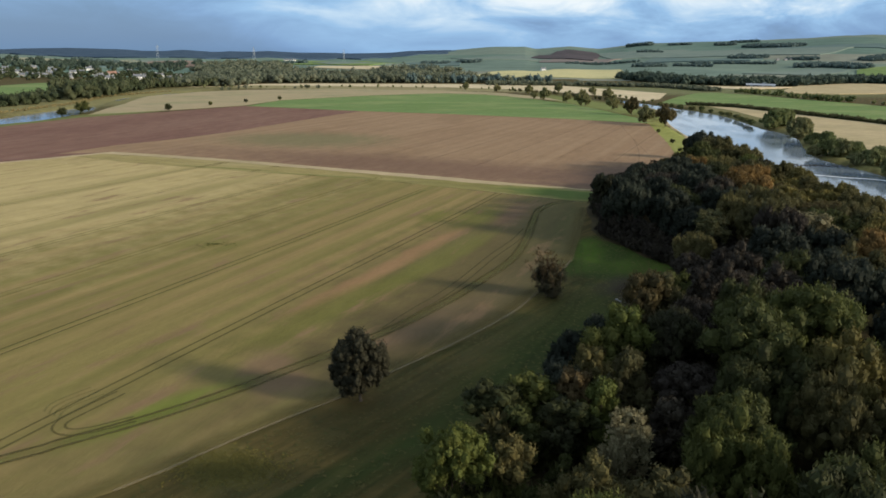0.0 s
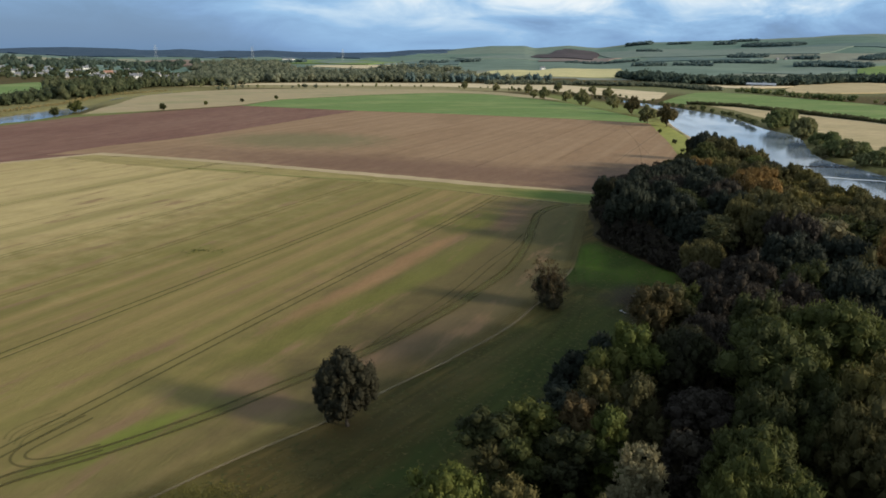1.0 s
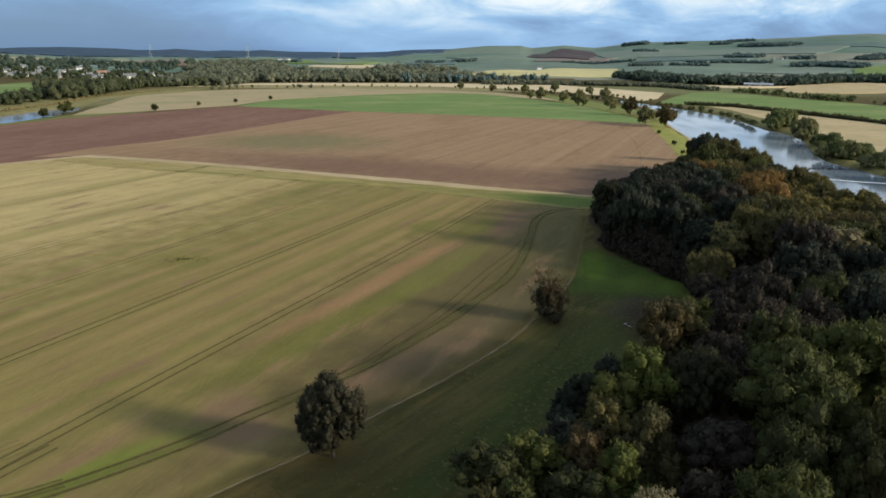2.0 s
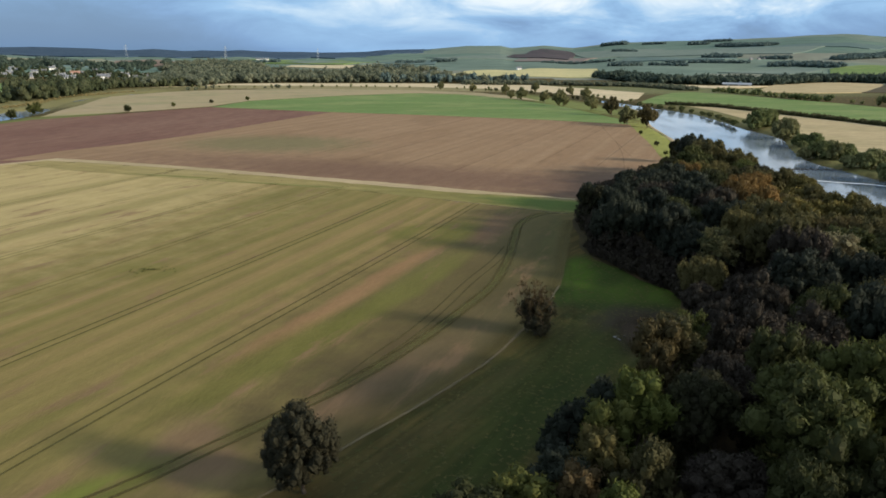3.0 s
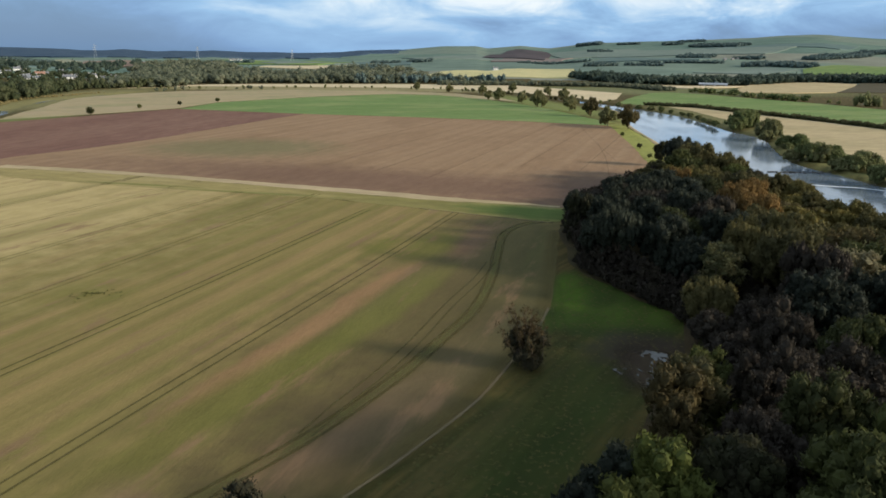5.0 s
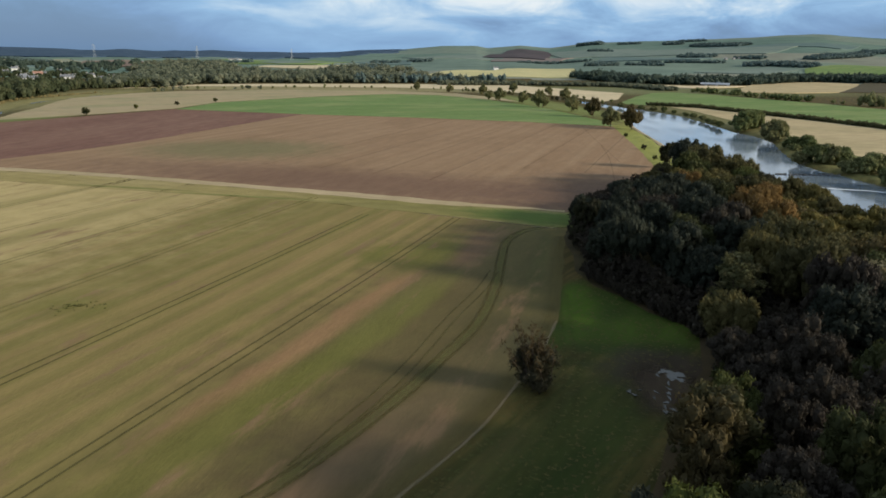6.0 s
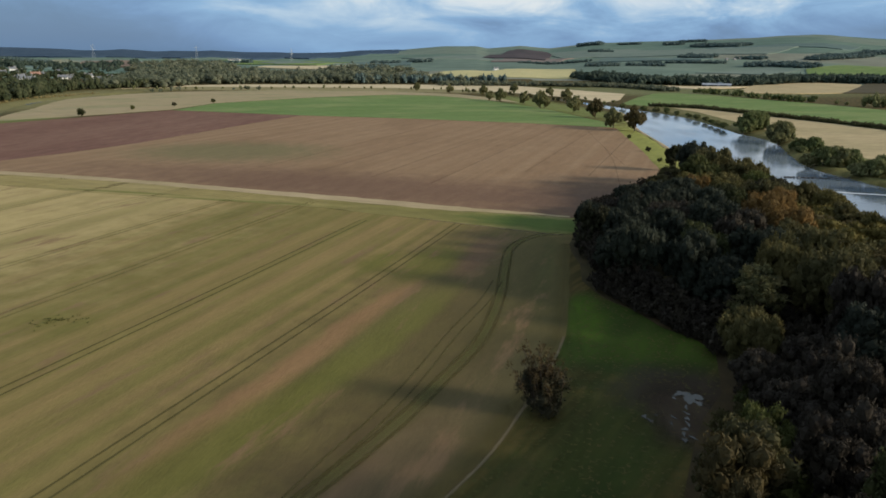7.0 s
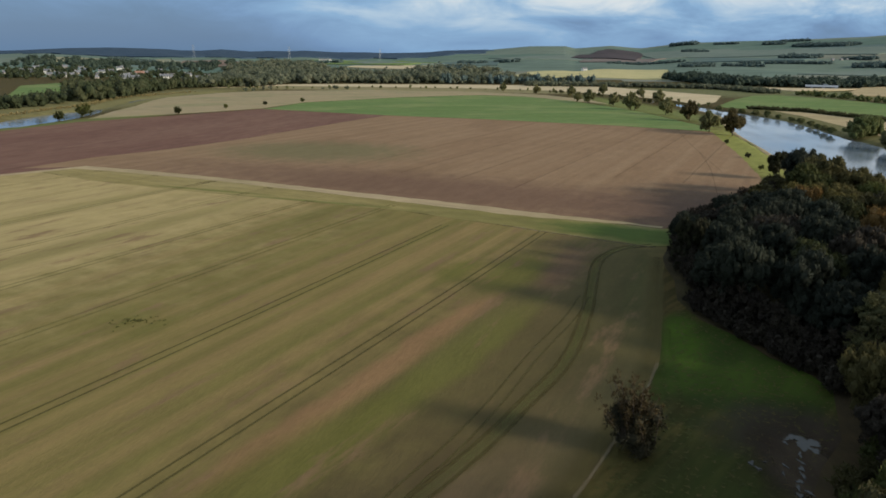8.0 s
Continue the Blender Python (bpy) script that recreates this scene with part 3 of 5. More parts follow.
def knobs(rng, lobes, leaves, size):
    """Rounded, upright knobs of foliage (centre, radius), each closely clad with small leaves round a solid heart."""
    vs, tris, at = [], [], 0
    iv, it = ico()
    for c, r in lobes:
        n = max(30, int(leaves * r * r))
        d = blob_points(rng, n)
        tall = rng.uniform(1.15, 1.6)
        reach = np.where(rng.random((n, 1)) < 0.3, rng.uniform(1.0, 1.42, (n, 1)), rng.uniform(0.82, 1.08, (n, 1)))
        p = c + d * r * reach * (1, 1, tall)
        axis = np.array((0, 0, 0.9)) - d * d[:, 2:] + 0.5 * d + rng.normal(scale=0.35, size=(n, 3))
        axis /= np.linalg.norm(axis, axis=1)[:, None]
        u = np.cross(d + rng.normal(scale=0.12, size=(n, 3)), axis)
        u /= np.linalg.norm(u, axis=1)[:, None] + 1e-9
        s = size * rng.uniform(0.6, 1.4, (n, 1))
        vs.append(np.stack([p - u * s * 0.62 - axis * s * 0.7, p + u * s * 0.62 - axis * s * 0.7, p + axis * s * 1.5], 1).reshape(-1, 3))
        tris.append(at + np.arange(3 * n).reshape(-1, 3))
        at += 3 * n
        vs.append(c + iv * r * 0.88 * rng.uniform(0.88, 1.04, (len(iv), 1)) * (1, 1, tall))
        tris.append(at + it)
        at += len(iv)
    return np.concatenate(vs), np.concatenate(tris).tolist()


def crown_knobs(rng, height, radius, low, n, knob, full=False):
    """Knobs gathered into a few great boughs, over the upper shell of a crown."""
    z0, z1 = height * low, height
    mid, half = (z0 + z1) / 2, (z1 - z0) / 2
    boughs = []
    for k in range(26 if full else 11):
        d = blob_points(rng, 1)[0]
        d[2] = d[2] if full or k >= 7 else abs(d[2])
        br = radius * rng.uniform(0.36, 0.56)
        boughs.append((np.array([d[0] * (radius - br * 0.8), d[1] * (radius - br * 0.8), mid + d[2] * (half - br * 0.8)]), br))
    out = []
    for k in range(n):
        c, br = boughs[rng.integers(len(boughs))]
        d = blob_points(rng, 1)[0]
        out.append((c + d * br * rng.uniform(0.72, 1.0) * (1, 1, 1.1), knob * rng.uniform(0.6, 1.35)))
    hearts = [(c, br * 0.74) for c, br in boughs]
    return out, hearts


def make_oak(seed, height, radius, mat, label, low=0.12, n=150, knob=0.72, leaves=125.0, size=0.185, name="tree", full=False):
    """A broad-leaved tree with a billowing crown of knobbly boughs. Stands at the origin."""
    rng = np.random.default_rng(seed)
    lobes, hearts = crown_knobs(rng, height, radius, low, n, knob, full)
    top = tagged(new(name), label, "tree")
    tv, tf = trunk_mesh(rng, height, hearts, height * 0.022)
    mesh_object("trunk", tv, tf, M_BARK, top, True)
    kv, kf = knobs(rng, lobes, leaves, size)
    hv, hf = leaf_lobes(rng, hearts, 40.0, size * 1.6, 0.7)
    mesh_object("crown", np.concatenate([kv, hv]), kf + (np.array(hf) + len(kv)).tolist(), mat, top)
    return top


def tree_lobes(rng, height, radius, low=0.18, n=34, upright=1.0, fine=1.0):
    """Lobes over an uneven crown, from low * height to the top."""
    z0, z1 = height * low, height
    mid, half = (z0 + z1) / 2, (z1 - z0) / 2
    lean = rng.normal(scale=radius * 0.08, size=2)
    lobes = []
    for k in range(n):
        d = blob_points(rng, 1)[0]
        r = radius * rng.uniform(0.2, 0.46) * fine
        flat = (1 - 0.25 * max(0, -d[2])) * rng.uniform(0.66, 1.06)
        c = np.array([d[0] * (radius - r * 0.7) * flat + lean[0] * d[2], d[1] * (radius - r * 0.7) * flat + lean[1] * d[2], mid + d[2] * (half - r * 0.8) * rng.uniform(0.85, 1.03) * upright])
        lobes.append((c, r))
    for k in range(4):
        lobes.append((np.array([rng.normal(scale=radius * 0.15), rng.normal(scale=radius * 0.15), mid + half * (k / 3 - 0.55)]), radius * 0.45))
    return lobes


def limb(verts, faces, a, b, ra, rb, sides=6):
    """A tapered limb between two points."""
    a, b = Vector(a), Vector(b)
    q = (b - a).to_track_quat("Z", "Y").to_matrix()
    at = len(verts)
    for p, r in ((a, ra), (a.lerp(b, 0.5) + Vector((ra * 0.3, -ra * 0.2, 0)), (ra + rb) / 2), (b, rb)):
        for k in range(sides):
            o = q @ Vector((math.cos(k * math.tau / sides), math.sin(k * math.tau / sides), 0)) * r
            verts.append((p + o)[:])
    for ring in range(2):
        for k in range(sides):
            i, j = at + ring * sides + k, at + ring * sides + (k + 1) % sides
            faces.append((i, j, j + sides, i + sides))
    faces.append(tuple(at + 2 * sides + k for k in range(sides)))


def trunk_mesh(rng, height, lobes, thick):
    verts, faces = [], []
    fork = Vector((rng.normal(scale=0.2), rng.normal(scale=0.2), height * 0.45))
    limb(verts, faces, (0, 0, -0.4), (0, 0, 0.5), thick * 1.5, thick, 8)
    limb(verts, faces, (0, 0, 0.4), fork, thick, thick * 0.65, 8)
    for c, r in lobes[:9]:
        limb(verts, faces, fork.lerp(Vector((0, 0, height * 0.2)), rng.uniform(0, 0.6)), c, thick * 0.35, thick * 0.1, 5)
    return verts, faces


def make_tree(seed, height, radius, mat, label, low=0.18, n=34, leaves=26.0, size=0.42, upright=1.0, name="tree", category="tree", fine=1.0):
    """A broad-leaved tree: trunk with limbs, crown of many leaf sprays. Stands at the origin."""
    rng = np.random.default_rng(seed)
    lobes = tree_lobes(rng, height, radius, low, n, upright, fine)
    top = tagged(new(name), label, category)
    tv, tf = trunk_mesh(rng, height, lobes, height * 0.022)
    mesh_object("trunk", tv, tf, M_BARK, top, True)
    cv, cf = leaf_lobes(rng, lobes, leaves, size)
    mesh_object("crown", cv, cf, mat, top)
    return top


def stand(proto, x, y, size, turn, rng=None, z=None, recolour=None, label="", group="", stretch=1.0):
    """A copy of a tree on the ground, with its own size, turn and, if given, leaf colour."""
    z = float(land(x, y)[0]) if z is None else z
    made = copy_thing(proto, pose(x, y, z, 0, 0, turn) @ Matrix.Diagonal((size, size, size * stretch, 1)))
    if recolour:
        for c in made.children:
            if c.name.startswith("crown"):
                c.material_slots[0].link = "OBJECT"
                c.material_slots[0].material = recolour
    return tagged(made, label, group=group)


def inside(poly, x, y):
    hit = False
    for (ax, ay), (bx, by) in zip(poly, poly[1:] + poly[:1]):
        if (ay > y) != (by > y) and x < ax + (bx - ax) * (y - ay) / (by - ay):
            hit = not hit
    return hit


def scatter(poly, gap, seed, tries=6000, first=()):
    """Points inside an outline, at least gap apart."""
    rng = random.Random(seed)
    xs, ys = [p[0] for p in poly], [p[1] for p in poly]
    out = list(first)
    for _ in range(tries):
        x, y = rng.uniform(min(xs), max(xs)), rng.uniform(min(ys), max(ys))
        if inside(poly, x, y) and all((x - a) ** 2 + (y - b) ** 2 > gap * gap for a, b in out):
            out.append((x, y))
    return out


def clump_template(seed, kind):
    """A small far tree or bush, about 1 high."""
    rng = np.random.default_rng(seed)
    if kind == "far":
        return knobs(rng, [(np.array([rng.normal(scale=0.17), rng.normal(scale=0.17), rng.uniform(0.3, 0.62)]), rng.uniform(0.25, 0.34)) for k in range(3)], 200.0, 0.1)
    return knobs(rng, [(np.array([rng.normal(scale=0.2), rng.normal(scale=0.2), rng.uniform(0.25, 0.72)]), rng.uniform(0.18, 0.28)) for k in range(7)], 400.0, 0.06)


CLUMPS = {}


def far_wood(name, spots, mat, label, kind="broad", seed=1, category="wood"):
    """Many far trees as one thing; spots: (x, y, height, width)."""
    if kind not in CLUMPS:
        CLUMPS[kind] = [clump_template(40 + k, kind) for k in range(5)]
    rng = np.random.default_rng(seed)
    vs, fs, at = [], [], 0
    zs = land([s[0] for s in spots], [s[1] for s in spots])
    for (x, y, h, w), z in zip(spots, zs):
        v, f = CLUMPS[kind][rng.integers(5)]
        a = rng.uniform(0, math.tau)
        c, s = math.cos(a), math.sin(a)
        vs.append(np.stack([x + w * (v[:, 0] * c - v[:, 1] * s), y + w * (v[:, 0] * s + v[:, 1] * c), z - 0.06 * h + h * v[:, 2]], 1))
        fs.extend([tuple(i + at for i in face) for face in f])
        at += len(v)
    ob = mesh_object(name, np.concatenate(vs), fs, mat)
    return tagged(ob, label, category, kind="stuff")


def belt(points, width, gap, h, seed, spread=0.35, wide=0.9):
    """Spots for far_wood scattered in a band along a line."""
    rng = random.Random(seed)
    p = spline([(*q,) for q in points], gap)
    out = []
    rows = max(1, int(width / gap))
    d = np.gradient(p, axis=0)
    for (x, y), (dx, dy) in zip(p, d):
        l = math.hypot(dx, dy) or 1
        for r in range(rows):
            o = (r + 0.5) / rows * width - width / 2 + rng.uniform(-gap, gap) * 0.5
            k = rng.uniform(-gap, gap) * 0.5
            hh = h * rng.uniform(1 - spread, 1 + spread)
            out.append((x - dy / l * o + dx / l * k, y + dx / l * o + dy / l * k, hh, hh * rng.uniform(0.8, 1.2) * wide))
    return out


# ---- ground, river, fields ----
build_ground()


def build_river():
    wet = RIVER.copy()
    river = ribbon("river", wet[:, :2].tolist(), 1.0, WATER_Z, M_WATER, None, 12.0)
    # widen the band to the banks
    p = spline(wet[:, :2].tolist(), 12.0)
    w = spline(wet.tolist(), 12.0)
    n = len(river.data.vertices) // 2
    d = np.gradient(p[:, :2], axis=0)
    d /= np.linalg.norm(d, axis=1)[:, None]
    side = np.stack([-d[:, 1], d[:, 0]], 1)
    half = np.interp(np.linspace(0, 1, n), np.linspace(0, 1, len(w)), w[:, 2])[:, None] + 2.0
    co = np.concatenate([np.c_[p[:, :2] + side * half, np.full(n, WATER_Z)], np.c_[p[:, :2] - side * half, np.full(n, WATER_Z)]])
    river.data.vertices.foreach_set("co", co.ravel())
    river.data.update()
    return tagged(river, "broad calm river reflecting a cloudy sky", "river", kind="structure")


build_river()

EDGE = [(-160, -60), (-84, 15), (-51.5, 50), (-36.2, 62.5), (-32, 67), (-27.3, 72.7), (-22, 78.6), (-16.2, 84.6), (-9.5, 93.6), (-1.5, 103.6), (8, 117), (14.2, 129), (20.6, 142.8), (24.6, 153.6), (28.2, 167), (31.5, 182), (34.5, 196), (38, 212), (41, 222)]
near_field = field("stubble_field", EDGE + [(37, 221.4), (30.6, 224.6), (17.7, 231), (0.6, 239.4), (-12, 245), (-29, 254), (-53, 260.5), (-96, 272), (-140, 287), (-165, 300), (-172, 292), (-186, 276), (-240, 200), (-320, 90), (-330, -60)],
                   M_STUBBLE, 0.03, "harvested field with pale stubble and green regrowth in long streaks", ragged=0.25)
field("grass_strip", [(50, 217), (41, 222), (37, 221.4), (30.6, 224.6), (17.7, 231), (0.6, 239.4), (-12, 245), (-29, 254), (-53, 260.5), (-96, 272), (-140, 287), (-165, 300), (-158, 311), (-128, 302), (-95, 291.5), (-49, 273.5), (-10, 257.5), (12, 249.3), (28, 245.8), (51, 238.5)],
      M_STRIP_GREEN, 0.05, "uneven strip of green grass between two fields", "grass", ragged=0.5, step=4)
field("dry_grass_strip", [(-160, 310), (-128, 302), (-95, 291.5), (-49, 273.5), (-10, 257.5), (12, 249.3), (28, 245.8), (44, 241.5), (44, 243), (35, 246.9), (18, 253), (-10, 265.2), (-50, 280.4), (-98, 298.6), (-128, 308), (-157.5, 316)],
      M_STRIP, 0.06, "narrow strip of pale dry grass along the field edge", "grass", ragged=0.5, step=4)
field("dry_grass_strip", [(-156, 315), (-158, 309), (-171, 292), (-186, 275), (-240, 198.5), (-330, 88), (-332, 91), (-242, 202), (-188, 278.5), (-173, 295.5), (-160, 313)], M_STRIP, 0.055, "narrow strip of pale dry grass along the field edge", "grass", ragged=0.4, step=4)
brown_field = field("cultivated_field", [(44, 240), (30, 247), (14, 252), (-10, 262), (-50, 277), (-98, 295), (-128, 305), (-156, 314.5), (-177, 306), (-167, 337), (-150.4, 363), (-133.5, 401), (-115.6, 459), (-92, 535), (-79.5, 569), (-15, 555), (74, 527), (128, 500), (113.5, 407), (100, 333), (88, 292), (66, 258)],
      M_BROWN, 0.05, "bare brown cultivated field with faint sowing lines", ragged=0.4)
field("ploughed_field", [(-156, 311), (-172, 294), (-186, 277), (-240, 201), (-330, 90), (-420, 160), (-330, 310), (-270, 404), (-256, 478), (-221, 534), (-183, 604), (-80, 569), (-92, 535), (-115.6, 459), (-133.5, 401), (-150.4, 363), (-167, 337)],
      M_PLOUGH, 0.04, "freshly ploughed dark red-brown field", ragged=0.5)
field("crop_field", [(-182, 605), (-171, 684), (-103, 779), (-24, 850), (26, 838), (72, 774), (103, 690), (112, 657), (131, 545), (129, 502), (74, 528), (-15, 556), (-80, 570)],
      M_CROP, 0.07, "bright green field of young crop", ragged=0.5)
field("far_stubble_field", [(-185, 610), (-224, 548), (-262, 500), (-276, 555), (-288, 615), (-304, 672), (-312, 720), (-304, 755), (-290, 810), (-258, 862), (-158, 915), (-25, 920), (50, 880), (90, 800), (103, 740), (70, 778), (26, 842), (-24, 854), (-103, 783), (-172, 688)],
      M_TAN, 0.05, "pale tan stubble field inside the river bend", ragged=0.6)
field("straw_field", [(-345, 900), (-277, 985), (-167, 1000), (-27, 1012), (59, 985), (120, 920), (175, 830), (187, 757), (215, 800), (257, 929), (213, 1010), (151, 1120), (68, 1135), (-29, 1122), (-150, 1092), (-240, 1060), (-310, 1010)],
      M_PALE, 0.06, "long pale straw field beyond the river", ragged=0.8)
field("river_meadow", [(195, 728), (249, 852), (298, 944), (330, 962), (360, 917), (390, 832), (415, 761), (430, 680), (440, 560), (325, 430), (311, 500), (297, 560), (278, 618), (257, 683), (221, 708)],
      M_CROP, 0.07, "green meadow across the river", ragged=0.6)
field("bank_stubble_field", [(232, 692), (255, 678), (275, 613), (294, 554), (308, 495), (322, 427), (440, 555), (450, 500), (420, 380), (300, 290), (215, 290), (206, 345), (212, 400), (222, 480), (230, 560), (236, 640)],
      M_TAWNY, 0.06, "pale stubble field across the river", ragged=0.6)
field("village_meadow", [(-420, 640), (-562, 875), (-562, 945), (-542, 989), (-454, 823), (-400, 700)], M_CROP, 0.06, "green meadow below the village", ragged=0.6)
field("yellow_field", [(-9, 1342), (60, 1580), (234, 1915), (382, 1793), (357, 1614), (340, 1347), (229, 1358), (120, 1400)], M_YELLOW, 0.9, "ripe yellow stubble field on a gentle slope", cell=60, step=20)
field("knoll_field", [(456, 1055), (563, 1235), (636, 1290), (690, 1270), (735, 1225), (640, 1085), (572, 1004), (496, 974), (430, 975)], M_TAWNY, 0.9, "yellow stubble field on a low knoll", cell=60, step=20)
field("slope_field", [(345, 1180), (420, 1150), (520, 1160), (480, 1120), (400, 1080), (340, 1120)], M_PALE, 0.9, "pale stubble field by the wood", cell=60, step=20)
field("heather_moor", [(240, 2627), (380, 3200), (508, 3731), (600, 3500), (560, 3055), (427, 2444)], plain("heather", (0.088, 0.070, 0.078), (0.066, 0.062, 0.062), 0.02, 0.95, 0.05), 5.0, "purple-brown heather moor on a hill", "moor", cell=60, step=60)
field("far_crop_field", [(-758, 2411), (-648, 2464), (-376, 2850), (-168, 2423), (-249, 1960), (-558, 2126)], M_CROP, 2.0, "green crop field on the far slope", cell=100, step=60)

bank = [p for p in RIVER if 340 < p[1] < 690 and p[0] > 100]
field("river_bank", [(p[0] - p[2] - 4.5, p[1]) for p in bank] + [(p[0] - p[2] + 1.5, p[1]) for p in bank[::-1]], M_SAND, 0.05, "sandy eroded bank above the river", "river bank", 0.5, 3.0, 5.0)

# Field tones cooled towards blue, with distance haze in the colour.
HILL_HAZE_TONES = [plain("hill pasture", (0.137, 0.183, 0.156), (0.176, 0.212, 0.181), 0.02, 0.95, 0.05), plain("hill hay", (0.248, 0.243, 0.163), (0.306, 0.286, 0.192), 0.02, 0.95, 0.05),
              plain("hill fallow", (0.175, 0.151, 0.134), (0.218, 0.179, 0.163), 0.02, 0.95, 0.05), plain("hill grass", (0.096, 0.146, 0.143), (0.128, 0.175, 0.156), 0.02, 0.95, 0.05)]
f_rng = random.Random(21)
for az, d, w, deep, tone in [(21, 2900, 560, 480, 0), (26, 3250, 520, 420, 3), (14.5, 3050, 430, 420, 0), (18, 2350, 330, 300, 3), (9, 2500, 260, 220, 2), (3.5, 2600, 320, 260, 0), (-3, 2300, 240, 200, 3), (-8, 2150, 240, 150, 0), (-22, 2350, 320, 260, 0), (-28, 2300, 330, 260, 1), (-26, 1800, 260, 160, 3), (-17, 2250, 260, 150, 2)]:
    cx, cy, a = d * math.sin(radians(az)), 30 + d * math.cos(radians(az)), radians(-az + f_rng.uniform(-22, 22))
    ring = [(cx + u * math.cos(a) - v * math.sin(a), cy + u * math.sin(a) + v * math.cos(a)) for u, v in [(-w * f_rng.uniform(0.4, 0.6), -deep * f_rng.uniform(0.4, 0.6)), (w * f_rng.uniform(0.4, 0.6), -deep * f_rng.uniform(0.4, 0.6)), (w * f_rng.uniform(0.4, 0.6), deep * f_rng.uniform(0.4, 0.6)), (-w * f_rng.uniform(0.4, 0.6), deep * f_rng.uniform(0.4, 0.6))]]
    field("hill_field", ring, HILL_HAZE_TONES[tone], 2.5, ("green pasture on a far slope", "pale hay field on a far slope", "brown fallow field on a far slope", "dark green grass field on a far slope")[tone], "field", 3, 45, 30)

# wheel tracks over the near field
DIR, SIDE = np.array((math.sin(radians(TRAM)), math.cos(radians(TRAM)))), np.array((math.cos(radians(TRAM)), -math.sin(radians(TRAM))))
START = np.array((12.3, 233.0))


def tramline(k, near, far, z, mat, parent):
    """Two wheel tracks on the k-th sowing line, between two distances back from the field's end."""
    for s in (-0.9, 0.9):
        base = START + SIDE * (24.8 * k + s)
        pts = [(base - DIR * q + SIDE * 0.25 * math.sin(q / 31.0 + k)).tolist() for q in np.linspace(near, far, 14)]
        ribbon("wheel_track", pts, 0.65 if mat is M_TRACK else 1.0, z, mat, parent, 2.0)


tramline(0, 0, 188, 0.05, M_TRACK, near_field)
tramline(-1, 6, 300, 0.05, M_TRACK, near_field)
for k in range(-7, -1):
    tramline(k, -7 + 2.5 * k, 330, 0.05, M_TRACK_FAINT, near_field)
HEAD = [(-75, 53), (-51.4, 67.7), (-47.0, 71.3), (-39.5, 77.4), (-31.4, 85.3), (-25.5, 92.4), (-18.9, 100.4), (-11.0, 110.6), (-1.7, 125.8), (5.2, 139.8), (10.2, 150.4), (13.6, 161.3), (16.9, 175.6), (19.4, 190), (23.0, 207.5), (29.6, 218.8), (38, 222.8)]


def beside(points, off):
    p = np.array(points, float)
    d = np.gradient(p, axis=0)
    d /= np.linalg.norm(d, axis=1)[:, None]
    return (p + np.stack([d[:, 1], -d[:, 0]], 1) * off).tolist()


for off in (-0.9, 0.9):
    ribbon("wheel_track", beside(HEAD, off), 0.8, 0.058, M_TRACK_DEEP, near_field)
    ribbon("wheel_track", beside([(-12.5, 109.5), (-8.3, 118.8), (-4.1, 127), (0.9, 139), (6.8, 155.2), (13.2, 170.6), (17.2, 183)], off), 0.6, 0.054, M_TRACK, near_field)
    ribbon("wheel_track", beside([(-40.6, 77.6), (-44.3, 74.9), (-46.8, 74.0), (-48.6, 74.7), (-49.1, 76.6), (-47.8, 79.8), (-45.6, 84.6)], off * 0.8), 0.6, 0.062, M_TRACK, near_field, 0.5)
for k in range(4):
    ribbon("wheel_track", [(-50.0 - 0.9 * k, 77.2 + 0.5 * k), (-50.4 - 0.9 * k, 79.0 + 0.5 * k), (-49.6 - 0.9 * k, 81.2 + 0.5 * k), (-47.6 - 0.9 * k, 84.0 + 0.6 * k)], 0.55, 0.064 + 0.003 * k, M_TRACK_FAINT, near_field, 0.5)
ribbon("green_headland", beside(HEAD, 0), 4.6, 0.042, M_HEADLAND, near_field)
ribbon("grass_verge", beside(EDGE[2:-1], -1.2), 5.0, 0.046, M_VERGE, near_field)
ribbon("footpath", EDGE[3:14], 0.72, 0.07, M_GRAVEL, near_field)
ribbon("dry_track", [(2, 238.6), (17.7, 230.6), (30.6, 223.8), (38, 220.5)], 1.5, 0.066, M_GRAVEL, near_field)
MARGINS = [[(-24, 55), (-14.7, 62.1), (-9.5, 67.8), (-3.5, 73.8), (1.5, 82), (7, 93), (13, 107), (19, 120), (23, 134), (25.5, 150), (28.5, 168)],
           [(-11.2, 86.6), (-7.1, 92.2), (0.5, 103.6), (7.8, 114.2), (15.1, 126.4), (20.5, 140)], [(-1.9, 91.8), (3.2, 97.7), (11.0, 109.3), (17.2, 120.3)]]
for line in MARGINS:
    for off in (-0.9, 0.9):
        ribbon("mown_track", beside(line, off), 1.7, 0.012, M_MARGIN, near_field)
for k in range(-7, 3):
    base = np.array((17.3, 321.7)) + SIDE * 24.4 * k
    lo, hi = (-30 - 4 * k, 205 + 3 * k) if k > -4 else (30 + 12 * (k + 7), 190)
    ribbon("wheel_track", [(base + DIR * q).tolist() for q in np.linspace(lo if k < 1 else 10, hi, 8)], 1.3, 0.074, M_FIELD_TRACK, brown_field)
ribbon("wheel_track", [(88, 340), (95, 400), (104, 470), (112, 520)], 0.8, 0.075, M_FIELD_TRACK, brown_field)
ribbon("wheel_track", [(72, 290), (86, 350), (95, 400)], 0.8, 0.079, M_FIELD_TRACK, brown_field)

